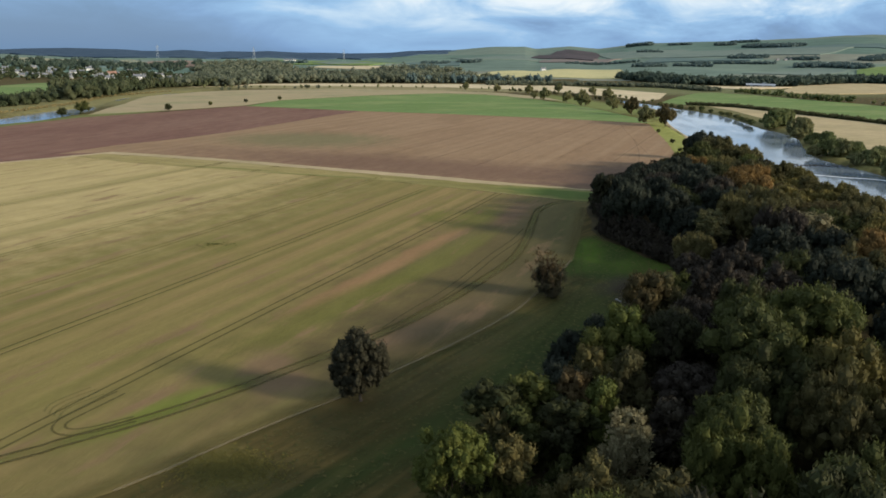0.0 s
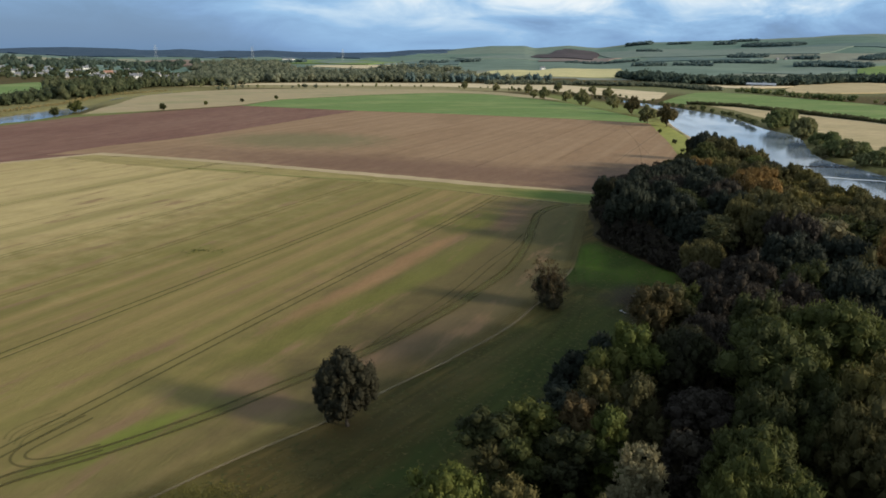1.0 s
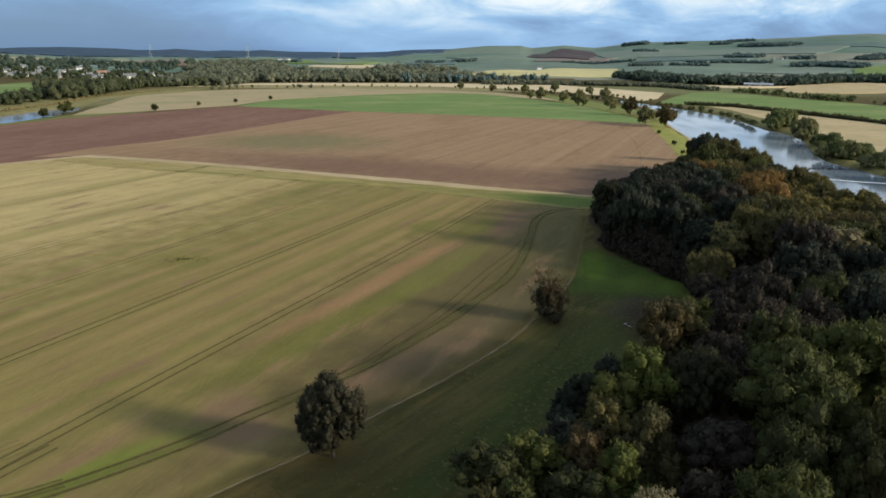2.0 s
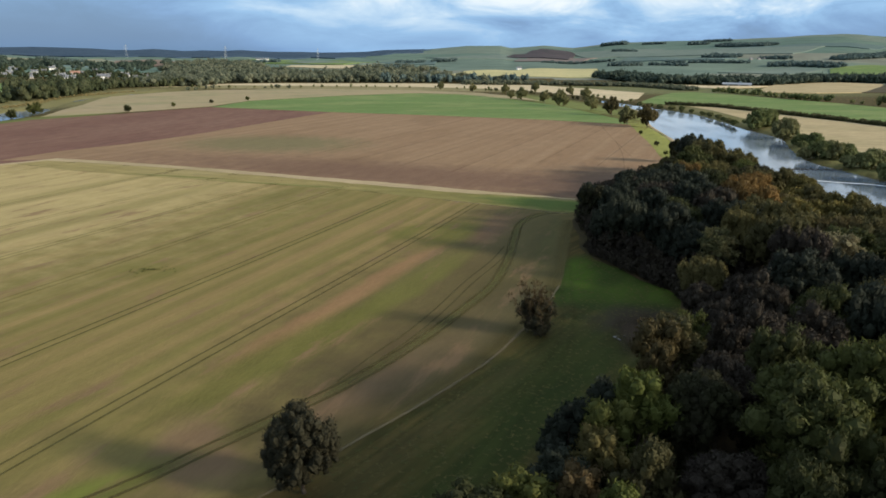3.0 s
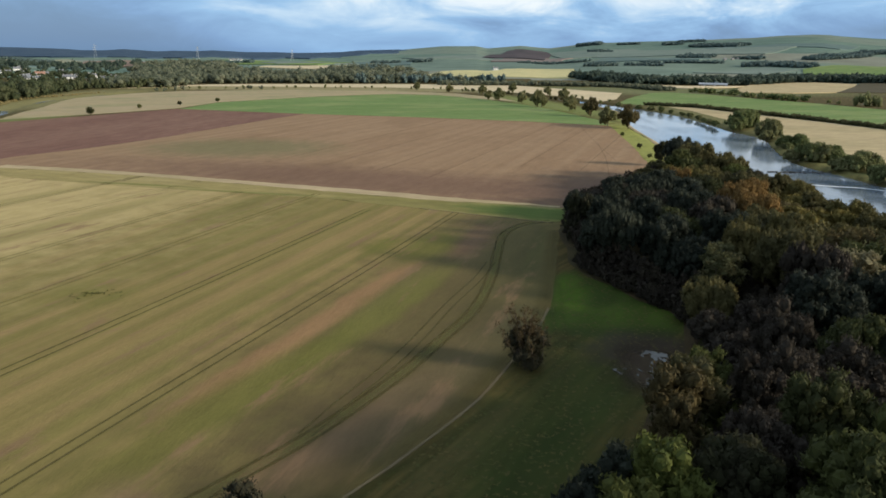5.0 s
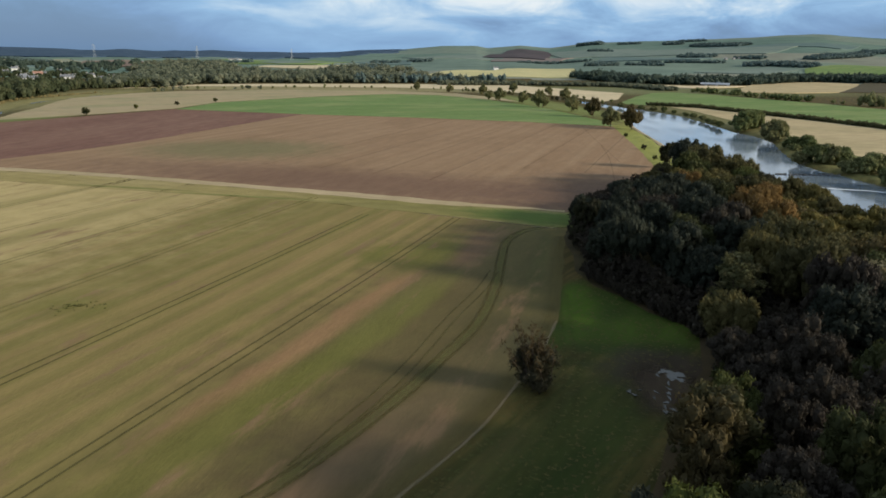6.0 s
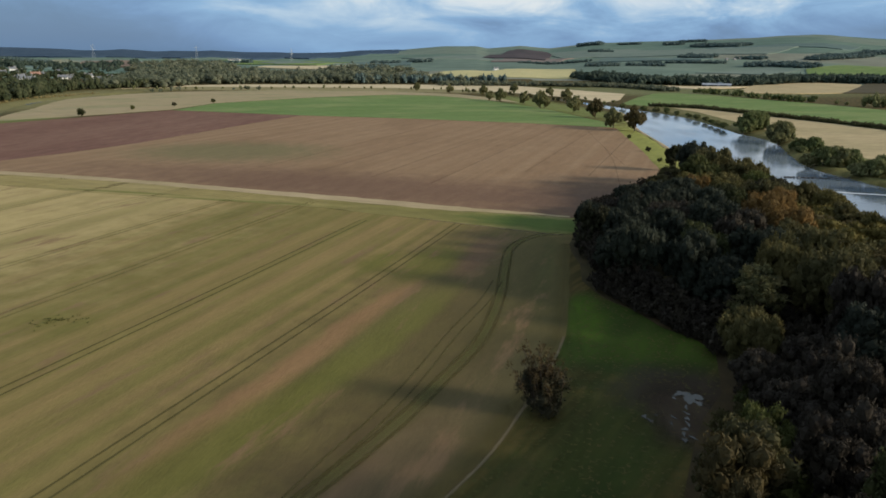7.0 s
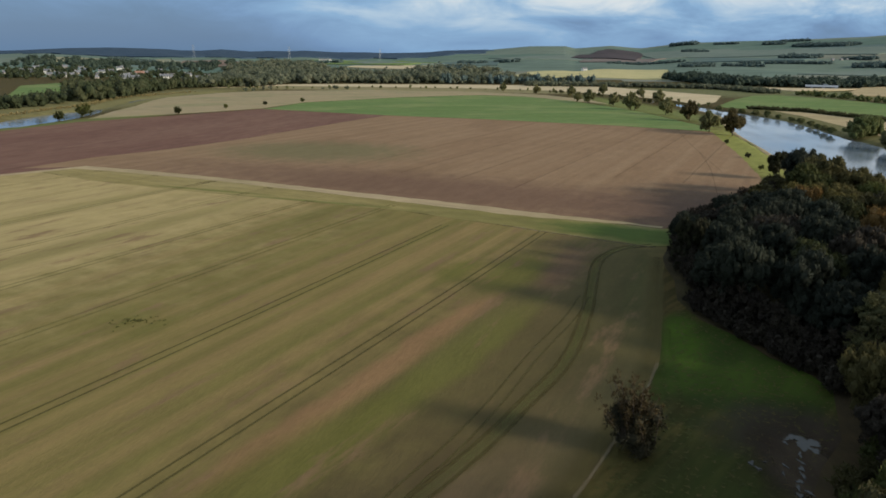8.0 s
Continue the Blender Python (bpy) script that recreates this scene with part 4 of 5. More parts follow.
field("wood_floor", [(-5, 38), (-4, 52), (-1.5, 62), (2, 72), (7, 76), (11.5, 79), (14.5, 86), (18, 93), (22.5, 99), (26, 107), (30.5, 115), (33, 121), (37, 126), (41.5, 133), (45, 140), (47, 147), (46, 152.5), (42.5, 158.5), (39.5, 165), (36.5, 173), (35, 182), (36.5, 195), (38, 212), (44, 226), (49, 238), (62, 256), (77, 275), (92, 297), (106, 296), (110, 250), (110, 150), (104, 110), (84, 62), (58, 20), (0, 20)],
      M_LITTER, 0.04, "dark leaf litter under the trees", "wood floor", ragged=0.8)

# ---- woods by the river ----
GREEN_LABEL = "dense dark green broad-leaved tree in the riverside wood"
DETAILED = [make_oak(11, 15.0, 4.9, M_LEAF, GREEN_LABEL), make_oak(12, 14.0, 5.4, M_LEAF, GREEN_LABEL, n=165), make_oak(13, 16.5, 4.6, M_LEAF, GREEN_LABEL), make_oak(14, 13.0, 4.4, M_LEAF, GREEN_LABEL, n=140)]
SIMPLE = [make_oak(21, 15.5, 6.8, M_LEAF, GREEN_LABEL, 0.04, 190, 0.95, 40.0, 0.31), make_oak(22, 15.0, 7.6, M_LEAF, GREEN_LABEL, 0.04, 210, 0.95, 40.0, 0.31), make_oak(23, 17.0, 6.4, M_LEAF, GREEN_LABEL, 0.04, 190, 0.92, 40.0, 0.31)]
SLENDER = [make_oak(16, 13.0, 2.7, M_LEAF, GREEN_LABEL, 0.2, 64, 0.62), make_oak(17, 11.5, 2.9, M_LEAF, GREEN_LABEL, 0.16, 70, 0.6)]
FEATHERY = make_tree(15, 12.0, 3.2, M_LEAF_WILLOW, "pale grey-green willow among darker trees", 0.06, 60, 190.0, 0.13, fine=0.6)
WOOD = [(-3, 40), (-2, 52), (0, 60), (3, 70), (8, 74), (13, 77), (16, 84), (19, 90), (24, 97), (27.5, 104), (32, 112), (34.5, 119), (39, 124), (44, 131), (48, 138), (50, 146), (49, 152), (45.5, 158), (42.5, 164), (39.5, 172), (37.5, 182), (38.5, 195), (39.5, 210), (43, 224), (48, 236), (62, 252), (78, 272), (92, 292), (100, 290), (100, 250), (100, 205), (99, 170), (98, 130), (88, 95), (72, 62), (50, 24), (12, 24)]
SMALL = [make_tree(24, 6.5, 2.4, M_LEAF, GREEN_LABEL, 0.0, 20, 70.0, 0.21, name="shrub", category="shrub"), make_tree(25, 5.5, 2.6, M_LEAF, GREEN_LABEL, 0.0, 20, 70.0, 0.21, name="shrub", category="shrub")]
SHORE = spline(WOOD[:27], 3.0)[:, :2].tolist()
wood_rng = random.Random(5)
TALL = {p.name: (h, r) for p, h, r in zip(SIMPLE + DETAILED + SLENDER + [FEATHERY], (15.5, 15.0, 17.0, 15.0, 14.0, 16.5, 13.0, 13.0, 11.5, 12.0), (6.8, 7.6, 6.4, 4.9, 5.4, 4.6, 4.4, 2.7, 2.9, 3.2))}
LIME, OLIVE, RUSSET, RUST, DUSK, BLUE, WILLOW = ("lime green tree at the wood's edge", "olive brown tree turning in autumn", "russet autumn tree at the wood's edge", "rusty orange autumn tree in the wood",
                                                      "dusky brown-green tree in the wood", "blue-green tree at the field side of the wood", "pale grey-green willow among darker trees")
# trees that stand out: place, height, crown radius, leaves, label
NOTED = [
    ((-0.8, 56.8), 11.4, 3.7, M_LEAF_LIME, "yellowing tree with a sunlit top at the wood's edge"), ((4.6, 57.5), 9.8, 2.3, M_LEAF_OLIVE, OLIVE), ((3.6, 72), 8.6, 3.4, None, ""), ((8.0, 72.6), 9.2, 3.1, None, ""), ((6, 67), 8.0, 3.0, None, ""),
    ((16.2, 61.6), 11.6, 2.9, M_LEAF_WILLOW, WILLOW), ((14.0, 58.2), 10.4, 1.9, M_LEAF_WILLOW, WILLOW), ((11.5, 51.5), 11.0, 4.4, M_LEAF_OLIVE, OLIVE), ((17.5, 51), 10.6, 3.4, M_LEAF_OLIVE, OLIVE),
    ((12.4, 72.6), 10.0, 2.6, M_LEAF_BROWN, RUSSET), ((15.0, 69.4), 10.0, 3.0, M_LEAF_LIME, LIME), ((11.6, 67.6), 8.6, 3.2, None, ""), ((18.4, 72.6), 12.0, 3.0, M_LEAF_OLIVE, OLIVE),
    ((20.2, 82.8), 14.0, 3.4, M_LEAF_LIME, LIME), ((17.4, 80.6), 12.0, 3.0, None, ""), ((15.4, 78.2), 10.6, 2.8, M_LEAF_OLIVE, OLIVE), ((17.6, 86.0), 11.4, 3.2, M_LEAF_BLUE_SHADE, BLUE), ((13.4, 82.4), 10.2, 3.0, M_LEAF_BLUE_SHADE, BLUE), ((12.2, 77.2), 8.8, 2.9, M_LEAF_BLUE_SHADE, BLUE),
    ((26.6, 96.6), 14.2, 3.3, M_LEAF_RUSSET, RUSSET), ((29.2, 100.4), 13.4, 3.4, M_LEAF_OLIVE, OLIVE), ((25.0, 92.8), 12.4, 2.6, M_LEAF_RUSSET, RUSSET), ((31.5, 90), 13.2, 4.0, M_LEAF_DUSK_SHADE, DUSK), ((47.5, 104), 13.4, 6.0, M_LEAF_DUSK_SHADE, DUSK),
    # Two trees here are toned dark to stand for a shaded gap.
    ((34.2, 77), 17.4, 6.2, None, ""), ((44.5, 84), 16.6, 6.0, None, ""), ((26.4, 73.5), 10.6, 4.4, M_LEAF_DUSK_SHADE, DUSK), ((27, 84), 13.6, 4.2, None, ""), ((41, 69), 15.8, 5.0, M_LEAF_GOLD, "tree with a golden autumn crown in the wood"), ((37.5, 63), 14.6, 4.6, M_LEAF_OLIVE, OLIVE), ((46, 70), 15.0, 4.2, M_LEAF_LIME, "lime green tree in the wood"), ((27, 62), 12.6, 4.6, None, ""), ((22, 66.5), 9.4, 3.2, M_LEAF_DUSK_SHADE, DUSK)]
FAR_NOTED = [
    ((45.2, 134.6), 11.4, 4.2, M_LEAF_OLIVE, "olive tree turning yellow on top beside the clearing"), ((53.6, 151), 13.2, 4.6, M_SCRUB, WILLOW), ((58, 126.5), 14.2, 5.6, M_LEAF_BLUE_SHADE, BLUE), ((66, 151), 15.6, 6.2, M_LEAF_OLIVE, OLIVE), ((72, 161), 16.0, 6.0, M_LEAF_OLIVE, OLIVE),
    ((41.8, 172), 14.6, 4.6, M_LEAF_BLUE_SHADE, BLUE), ((44.8, 190), 13.8, 5.2, M_LEAF_BLUE_SHADE, BLUE), ((41, 200.5), 11.0, 4.2, None, ""), ((60.5, 211), 13.4, 6.0, M_LEAF_BLUE_SHADE, BLUE), ((58, 228), 11.0, 5.0, M_LEAF_BLUE_SHADE, BLUE), ((69, 243), 10.2, 5.0, M_LEAF_BLUE_SHADE, BLUE), ((52, 207), 13.0, 5.0, M_LEAF_BLUE_SHADE, BLUE),
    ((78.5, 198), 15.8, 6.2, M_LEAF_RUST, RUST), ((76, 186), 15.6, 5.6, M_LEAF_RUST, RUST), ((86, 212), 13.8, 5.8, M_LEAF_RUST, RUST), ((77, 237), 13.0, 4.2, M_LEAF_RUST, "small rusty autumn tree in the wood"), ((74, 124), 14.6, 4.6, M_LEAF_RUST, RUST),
    ((62, 136), 15.5, 5.4, M_LEAF_DUSK_SHADE, DUSK), ((70, 139), 16.0, 5.6, M_LEAF_WILLOW, "pale grey-green spreading willow in the wood"), ((65, 115), 14.6, 5.4, M_LEAF_OLIVE, OLIVE),
    ((94, 284), 15.6, 6.6, M_LEAF_BLUE_SHADE, "tall blue-green tree at the wood's far end"), ((95.5, 271), 15.8, 6.8, M_LEAF_OLIVE, "tall olive tree at the wood's far end"), ((102, 259), 14.0, 6.4, M_LEAF_OLIVE, "olive tree at the wood's far end"), ((88, 262), 14.6, 6.0, None, ""), ((101, 294), 14.5, 5.6, M_LEAF_OLIVE, "olive tree at the wood's far end"), ((104, 326), 10.5, 4.2, None, "dark tree standing alone on the river bank"),
    # River-side crowns: autumn olive and gold, lightened for the sun on them.
    ((101, 226), 12.2, 5.8, M_LEAF_OLIVE, "olive green tree standing above the river"), ((101, 215), 12.2, 5.8, M_LEAF_GOLD, "gold-tinged tree standing above the river"), ((101, 203), 11.8, 5.6, M_LEAF_OLIVE, "olive green tree standing above the river"), ((101, 191), 11.8, 5.8, M_LEAF_GOLD, "gold-tinged tree standing above the river"), ((101, 179), 12.4, 5.8, M_LEAF_OLIVE, "olive green tree standing above the river")]
# height of the canopy on the river side, by y
RIVERSIDE = [(150, 14.0), (190, 11.6), (207, 11.6), (216, 12.4), (229, 13.4), (241, 11.8), (262, 12.0), (278, 14.0), (292, 14.6), (305, 13.0), (326, 9.0)]


def wood_tree(proto, x, y, height, radius, tint, label):
    tall, wide = TALL[proto.name]
    size = radius / wide
    stand(proto, x, y, size, wood_rng.uniform(0, 360), stretch=height / tall / size, z=0.0, recolour=tint, label=label, group="trees of the riverside wood")


def from_shore(x, y):
    return min(math.hypot(x - a, y - b) for a, b in SHORE)


for (x, y), height, radius, tint, label in NOTED + FAR_NOTED:
    wood_tree(FEATHERY if tint in (M_LEAF_WILLOW, M_SCRUB) else wood_rng.choice((SLENDER if radius < 3.5 else DETAILED) if y < 128 else SIMPLE), x, y, height, radius, tint, label)
near_spots = [p for p, *_ in NOTED]
for x, y in scatter(WOOD, 7.2, 3, first=near_spots)[len(near_spots):]:
    inner = from_shore(x, y)
    if y < 128 and x < 55 and inner > 1.5:
        tint, label = (M_LEAF_OLIVE, "olive green tree turning in autumn in the wood") if wood_rng.random() < 0.2 else (None, "")
        # Trees towards the clearing take the dark tone as shade.
        if y > 98 and tint is None and wood_rng.random() < 0.6:
            tint, label = M_LEAF_DUSK_SHADE, DUSK
        k = min(1.0, inner / 17)
        wood_tree(wood_rng.choice(DETAILED), x, y, (8.5 + 6.5 * k) * wood_rng.uniform(0.85, 1.1), (3.2 + 1.8 * k) * wood_rng.uniform(0.85, 1.15), tint, label)
far_spots = [p for p, *_ in FAR_NOTED]
for x, y in scatter(WOOD, 8.4, 9, first=far_spots)[len(far_spots):]:
    inner = from_shore(x, y)
    if (y < 128 and x < 55) or inner < 2.5:
        continue
    pick = wood_rng.random()
    olive, gold = (M_LEAF_OLIVE, "olive green tree turning in autumn in the wood"), (M_LEAF_GOLD, "tree with a golden autumn crown in the wood")
    # Field side darker, river side lighter: shade and sun put into leaf colours.
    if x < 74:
        kinds = [(0.08, *olive), (0.22, M_LEAF_DUSK_SHADE, "tree in the riverside wood, leaves toned dusky brown for shade"), (0.9, M_LEAF_BLUE_SHADE, "blue-green tree in the riverside wood, darkened for its shaded side")]
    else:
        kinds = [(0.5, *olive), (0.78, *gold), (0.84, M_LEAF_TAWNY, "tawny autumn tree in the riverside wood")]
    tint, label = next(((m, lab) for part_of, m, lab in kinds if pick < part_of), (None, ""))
    height = (10.5 + 4.0 * min(1.0, inner / 18)) * wood_rng.uniform(0.88, 1.1)
    if y > 150 and x > 55:
        cap = np.interp(y, [r[0] for r in RIVERSIDE], [r[1] for r in RIVERSIDE]) + 0.12 * max(0.0, 88 - x)
        height = min(height, cap * wood_rng.uniform(0.88, 1.0))
    if y > 222 and inner < 13:
        height = min(height, 8.6)
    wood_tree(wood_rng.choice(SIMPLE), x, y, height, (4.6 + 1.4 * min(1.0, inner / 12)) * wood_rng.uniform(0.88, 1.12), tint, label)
# smaller growth along the field side
for x, y in [(2.5, 52), (4, 56), (5, 60), (3, 63), (6, 53.5), (1, 48)]:
    stand(wood_rng.choice(SMALL), x, y, wood_rng.uniform(0.9, 1.3), wood_rng.uniform(0, 360), z=0.0, label="tall dark green shrub at the edge of the wood", group="shrubs at the wood's edge")
for x, y in scatter([p for p in WOOD if p[1] < 130], 4.8, 17, 3000):
    if from_shore(x, y) > 2.5 and all(math.hypot(x - a, y - b) > 1.2 for a, b in near_spots):
        stand(wood_rng.choice(SMALL), x, y, wood_rng.uniform(0.7, 1.15), wood_rng.uniform(0, 360), z=0.0, label="dark green undergrowth shrub beneath the trees", group="undergrowth of the wood")
# Undergrowth in a dark leaf tone that deepens the shade here.
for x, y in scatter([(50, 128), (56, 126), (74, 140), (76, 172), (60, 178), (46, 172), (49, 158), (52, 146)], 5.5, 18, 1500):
    stand(wood_rng.choice(SMALL), x, y, wood_rng.uniform(0.8, 1.2), wood_rng.uniform(0, 360), z=0.0, recolour=M_LEAF_DUSK_SHADE, label="undergrowth shrub beneath the trees, leaves toned dark for shade", group="undergrowth of the wood")
for x, y in SHORE[2:]:
    for _ in range(1 if y > 75 else 2):
        sx, sy = x + wood_rng.uniform(0.6, 3.4), y + wood_rng.uniform(-1.2, 1.2)
        pick = wood_rng.random()
        # Shrubs round the clearing are coloured dark, as if in shade.
        tint, label = (M_LEAF_DUSK_SHADE, "tall shrub at the edge of the wood, leaves toned dark for shade") if y > 125 else (M_LEAF_OLIVE, "tall olive green shrub at the edge of the wood") if pick < 0.3 else ((M_LEAF_LIME, "tall lime green shrub at the edge of the wood") if pick > 0.9 and y < 100 else (None, "tall dark green shrub at the edge of the wood"))
        stand(wood_rng.choice(SMALL), sx, sy, wood_rng.uniform(0.8, 1.3), wood_rng.uniform(0, 360), z=0.0, recolour=tint, label=label, group="shrubs at the wood's edge")
for p in DETAILED[1:] + SIMPLE[1:] + SMALL + SLENDER + [FEATHERY]:
    for c in (*p.children, p):
        bpy.data.objects.remove(c)

# lone trees on the field margin
tree_a = make_oak(33, 9.8, 3.5, M_LEAF_LONE, "lone dusky green tree with a full oval crown", 0.0, 330, 0.52, 260.0, 0.1, full=True)
tree_a.matrix_world = pose(-13.3, 83.9, 0, 0, 0, 40)


def make_thin_tree():
    """A tree with a dark dense foot and a thin, brownish, lopsided top."""
    rng = np.random.default_rng(77)
    top = tagged(new("tree"), "lone thin-topped brownish tree with a dark dense foot", "tree")
    shoots = []
    for k in range(46):
        way = np.array([rng.normal(-0.1, 0.27), rng.normal(0.0, 0.27), 1.0])
        root = np.array([rng.normal(0.2, 0.7), rng.normal(0, 0.7), rng.uniform(1.2, 2.4)])
        shoots.append((root, root + way / np.linalg.norm(way) * rng.uniform(4.2, 7.4)))
    upper = [(a + (b - a) * u, rng.uniform(0.34, 0.6) * (1.25 - 0.5 * u)) for a, b in shoots for u in (0.55, 0.78, 1.0)]
    lower = [(np.array([rng.normal(0.3, 0.95), rng.normal(0, 0.95), rng.uniform(0.7, 4.8)]), rng.uniform(0.8, 1.35)) for _ in range(38)]
    tv, tf = trunk_mesh(rng, 5.0, lower, 0.2)
    for a, b in shoots:
        limb(tv, tf, a, b, 0.06, 0.02, 5)
    mesh_object("trunk", tv, tf, M_BARK, top, True)
    v, f = leaf_lobes(rng, upper, 170.0, 0.11, 0)
    tagged(mesh_object("crown", v, f, M_LEAF_BROWN, top), "thin brownish crown")
    v, f = leaf_lobes(rng, lower, 190.0, 0.13, 0.75)
    tagged(mesh_object("undergrowth", v, f, M_LEAF_LONE, top), "dense dark green growth round the trunk")
    return top


make_thin_tree().matrix_world = pose(16.6, 128.4, 0)
DETAILED[0].matrix_world = pose(62, 60, 0)
SIMPLE[0].matrix_world = pose(85, 120, 0)

# trees along the river bank and across it
AV = make_oak(41, 12.0, 5.4, M_LEAF_AVENUE, "round-crowned tree in the row on the river bank", 0.0, 90, 1.0, 40.0, 0.26)
AV.matrix_world = pose(125.5, 497, 0)
av_rng = random.Random(8)
for x, y, s in [(4, 937, 0.8), (42, 892, 0.8), (77, 852, 0.9), (74, 764, 0.7), (84, 748, 1.0), (118, 905, 0.9), (102, 717, 0.8), (109, 671, 1.15), (112, 668, 0.9), (152, 862, 0.8), (128, 626, 1.0), (152, 770, 1.0), (133, 574, 1.1), (134.6, 482, 1.15)]:
    stand(AV, x, y, s, av_rng.uniform(0, 360), recolour=M_LEAF_TAWNY if y in (482, 574) else None, label="rusty autumn tree on the river bank" if y in (482, 574) else "", group="trees on the river bank")
BANK = make_oak(42, 9.0, 5.4, M_LEAF_BANK, "grey-green willow leaning over the river bank", 0.0, 90, 1.0, 30.0, 0.3, "willow")
BANK.matrix_world = pose(229, 515, 0)
for x, y, s in [(205, 484, 1.2), (211, 489, 1.75), (217, 494, 1.45), (222, 500, 1.1), (203, 435, 1.3), (208, 440, 1.1), (199, 428, 0.75), (194, 398, 0.8), (199, 392, 0.95), (204, 402, 0.8), (190, 388, 0.6), (172, 348, 0.75), (177, 345, 1.0), (182, 343, 1.1), (187, 340, 0.9), (191, 349, 0.85),
                (176, 319, 0.7), (181, 316, 0.95), (187, 318, 1.0), (193, 321, 0.8), (186, 308, 0.7), (176, 292, 0.85), (182, 289, 1.1), (188, 286, 1.0), (183, 275, 1.1), (190, 268, 1.0), (186, 256, 1.1),
                (197, 684, 0.45), (202, 672, 0.55), (207, 655, 0.6), (211, 640, 0.5), (213, 622, 0.4), (215, 600, 0.4), (215, 585, 0.5), (214, 566, 0.45), (211, 548, 0.4), (208, 530, 0.5), (206, 515, 0.55), (218, 612, 0.35), (219, 575, 0.35), (190, 696, 0.5)]:
    stand(BANK, x - 2.0, y, s, av_rng.uniform(0, 360), z=-0.9, recolour=M_LEAF_AVENUE if s in (1.1, 0.75, 1.3) else None, group="willows on the far bank", stretch=av_rng.uniform(0.66, 0.92))
BUSH = make_tree(43, 5.0, 3.0, M_LEAF, "dark round bush on the field edge", 0.0, 12, 40.0, 0.3, name="bush", category="bush")
BUSH.matrix_world = pose(-224, 546, 0)
for x, y, s in [(-270, 481, 1.2), (-271, 510, 1.7), (-212, 605, 0.65), (-194, 646, 0.65), (-175, 692, 0.7), (112, 385, 0.5), (119, 440, 0.45), (106, 350, 0.4)]:
    stand(BUSH, x, y, s, av_rng.uniform(0, 360), group="bushes on the field edge")

# far woods and hedges
def grove(poly, gap, h, seed, spread=0.5, clearings=(), wide=0.95):
    """Spots for far_wood over an area, thinned by noise, leaving clearings (x, y, radius) open."""
    rng = random.Random(seed)
    out = []
    for x, y in scatter(poly, gap, seed, 5000):
        if any(math.hypot(x - a, (y - b) * 0.5) < r for a, b, r in clearings) or math.sin(x / 37 + seed) * math.sin(y / 61) < -0.72:
            continue
        hh = h * rng.uniform(1 - spread, 1 + spread * 0.8) * (1 + 0.22 * math.sin(x / 45 + seed) * math.sin(y / 70))
        out.append((x, y, hh, hh * rng.uniform(0.8, 1.3) * wide))
    return out


far_wood("mixed_wood", grove([(-372, 905), (-335, 930), (-300, 955), (-292, 1042), (-224, 1080), (-149, 1108), (-68, 1132), (10, 1160), (100, 1190), (150, 1230), (60, 1235), (-60, 1215), (-150, 1190), (-240, 1190), (-330, 1330), (-420, 1420), (-470, 1360), (-430, 1180), (-400, 1020)], 8.6, 11.0, 1, 0.6, ((-470, 1370, 55),), wide=1.35), M_LEAF_FAR, "mixed autumn wood of olive and grey-green trees beyond the straw field")
far_wood("mixed_wood", grove([(-480, 1440), (-330, 1340), (-240, 1215), (-100, 1240), (40, 1260), (70, 1330), (-60, 1500), (-200, 1560), (-240, 1620), (-300, 1780), (-420, 1800), (-520, 2050), (-640, 1820), (-600, 1600)], 13, 10.5, 2, 0.6, ((-290, 1720, 130), (-480, 1400, 70)), wide=1.6), M_LEAF_FAR, "mixed autumn wood spreading up a gentle slope", "far", seed=2)
far_wood("mixed_wood", grove([(-200, 1560), (-60, 1540), (0, 1680), (-100, 1800), (-180, 1740)], 15, 11, 14, wide=1.6), M_LEAF_FAR, "mixed copse between two pale fields", "far", seed=14)
far_wood("riverside_bushes", belt([(-285, 862), (-272, 874), (-262, 880)], 10, 6, 6, 31, 0.3), M_LEAF_FAR, "clump of bushes on the river bend", seed=31, category="bushes")
far_wood("riverside_bushes", belt([(-212, 930), (-200, 926), (-186, 928)], 6, 5, 4, 32, 0.3), M_LEAF_FAR, "clump of low bushes on the river bend", seed=32, category="bushes")
field("hill_field", [(-872, 1992), (-960, 2229), (-847, 2274), (-672, 2094), (-539, 1721), (-677, 1722)], plain("bare pinkish soil", (0.235, 0.17, 0.135), (0.20, 0.15, 0.115), 0.02, 0.95, 0.05), 3.0, "bare pinkish field on a far slope", cell=45, step=40)
field("far_straw_field", [(-520, 1390), (-445, 1450), (-455, 1500), (-535, 1450)], M_PALE, 1.2, "pale straw field in a gap of the wood", cell=40, step=30)
field("far_straw_field", [(-394, 1871), (-203, 1781), (-160, 1850), (-161, 1925), (-379, 1940)], M_PALE, 2.5, "pale straw field behind the wood", cell=40, step=30)
far_wood("conifer_belt", belt([(-90, 1140), (-20, 1165), (60, 1190), (140, 1230)], 30, 11, 11, 3, 0.6), M_LEAF_CONIFER, "dark tree belt behind the straw field", "broad", 3)
far_wood("hedge", belt([(40, 1110), (159, 1130), (245, 1120), (309, 1100), (340, 1000)], 26, 6, 6, 4, 0.35, 1.3), M_LEAF_FAR, "thick scrub hedge beyond the straw field", seed=4, category="hedge")
far_wood("conifer_wood", belt([(316, 1378), (351, 1240), (421, 1225), (533, 1235), (639, 1300), (740, 1290), (900, 1200)], 64, 8, 11, 5, 0.5, 1.35), M_LEAF_PLANTATION, "dark plantation at the foot of the hills", "broad", 5)
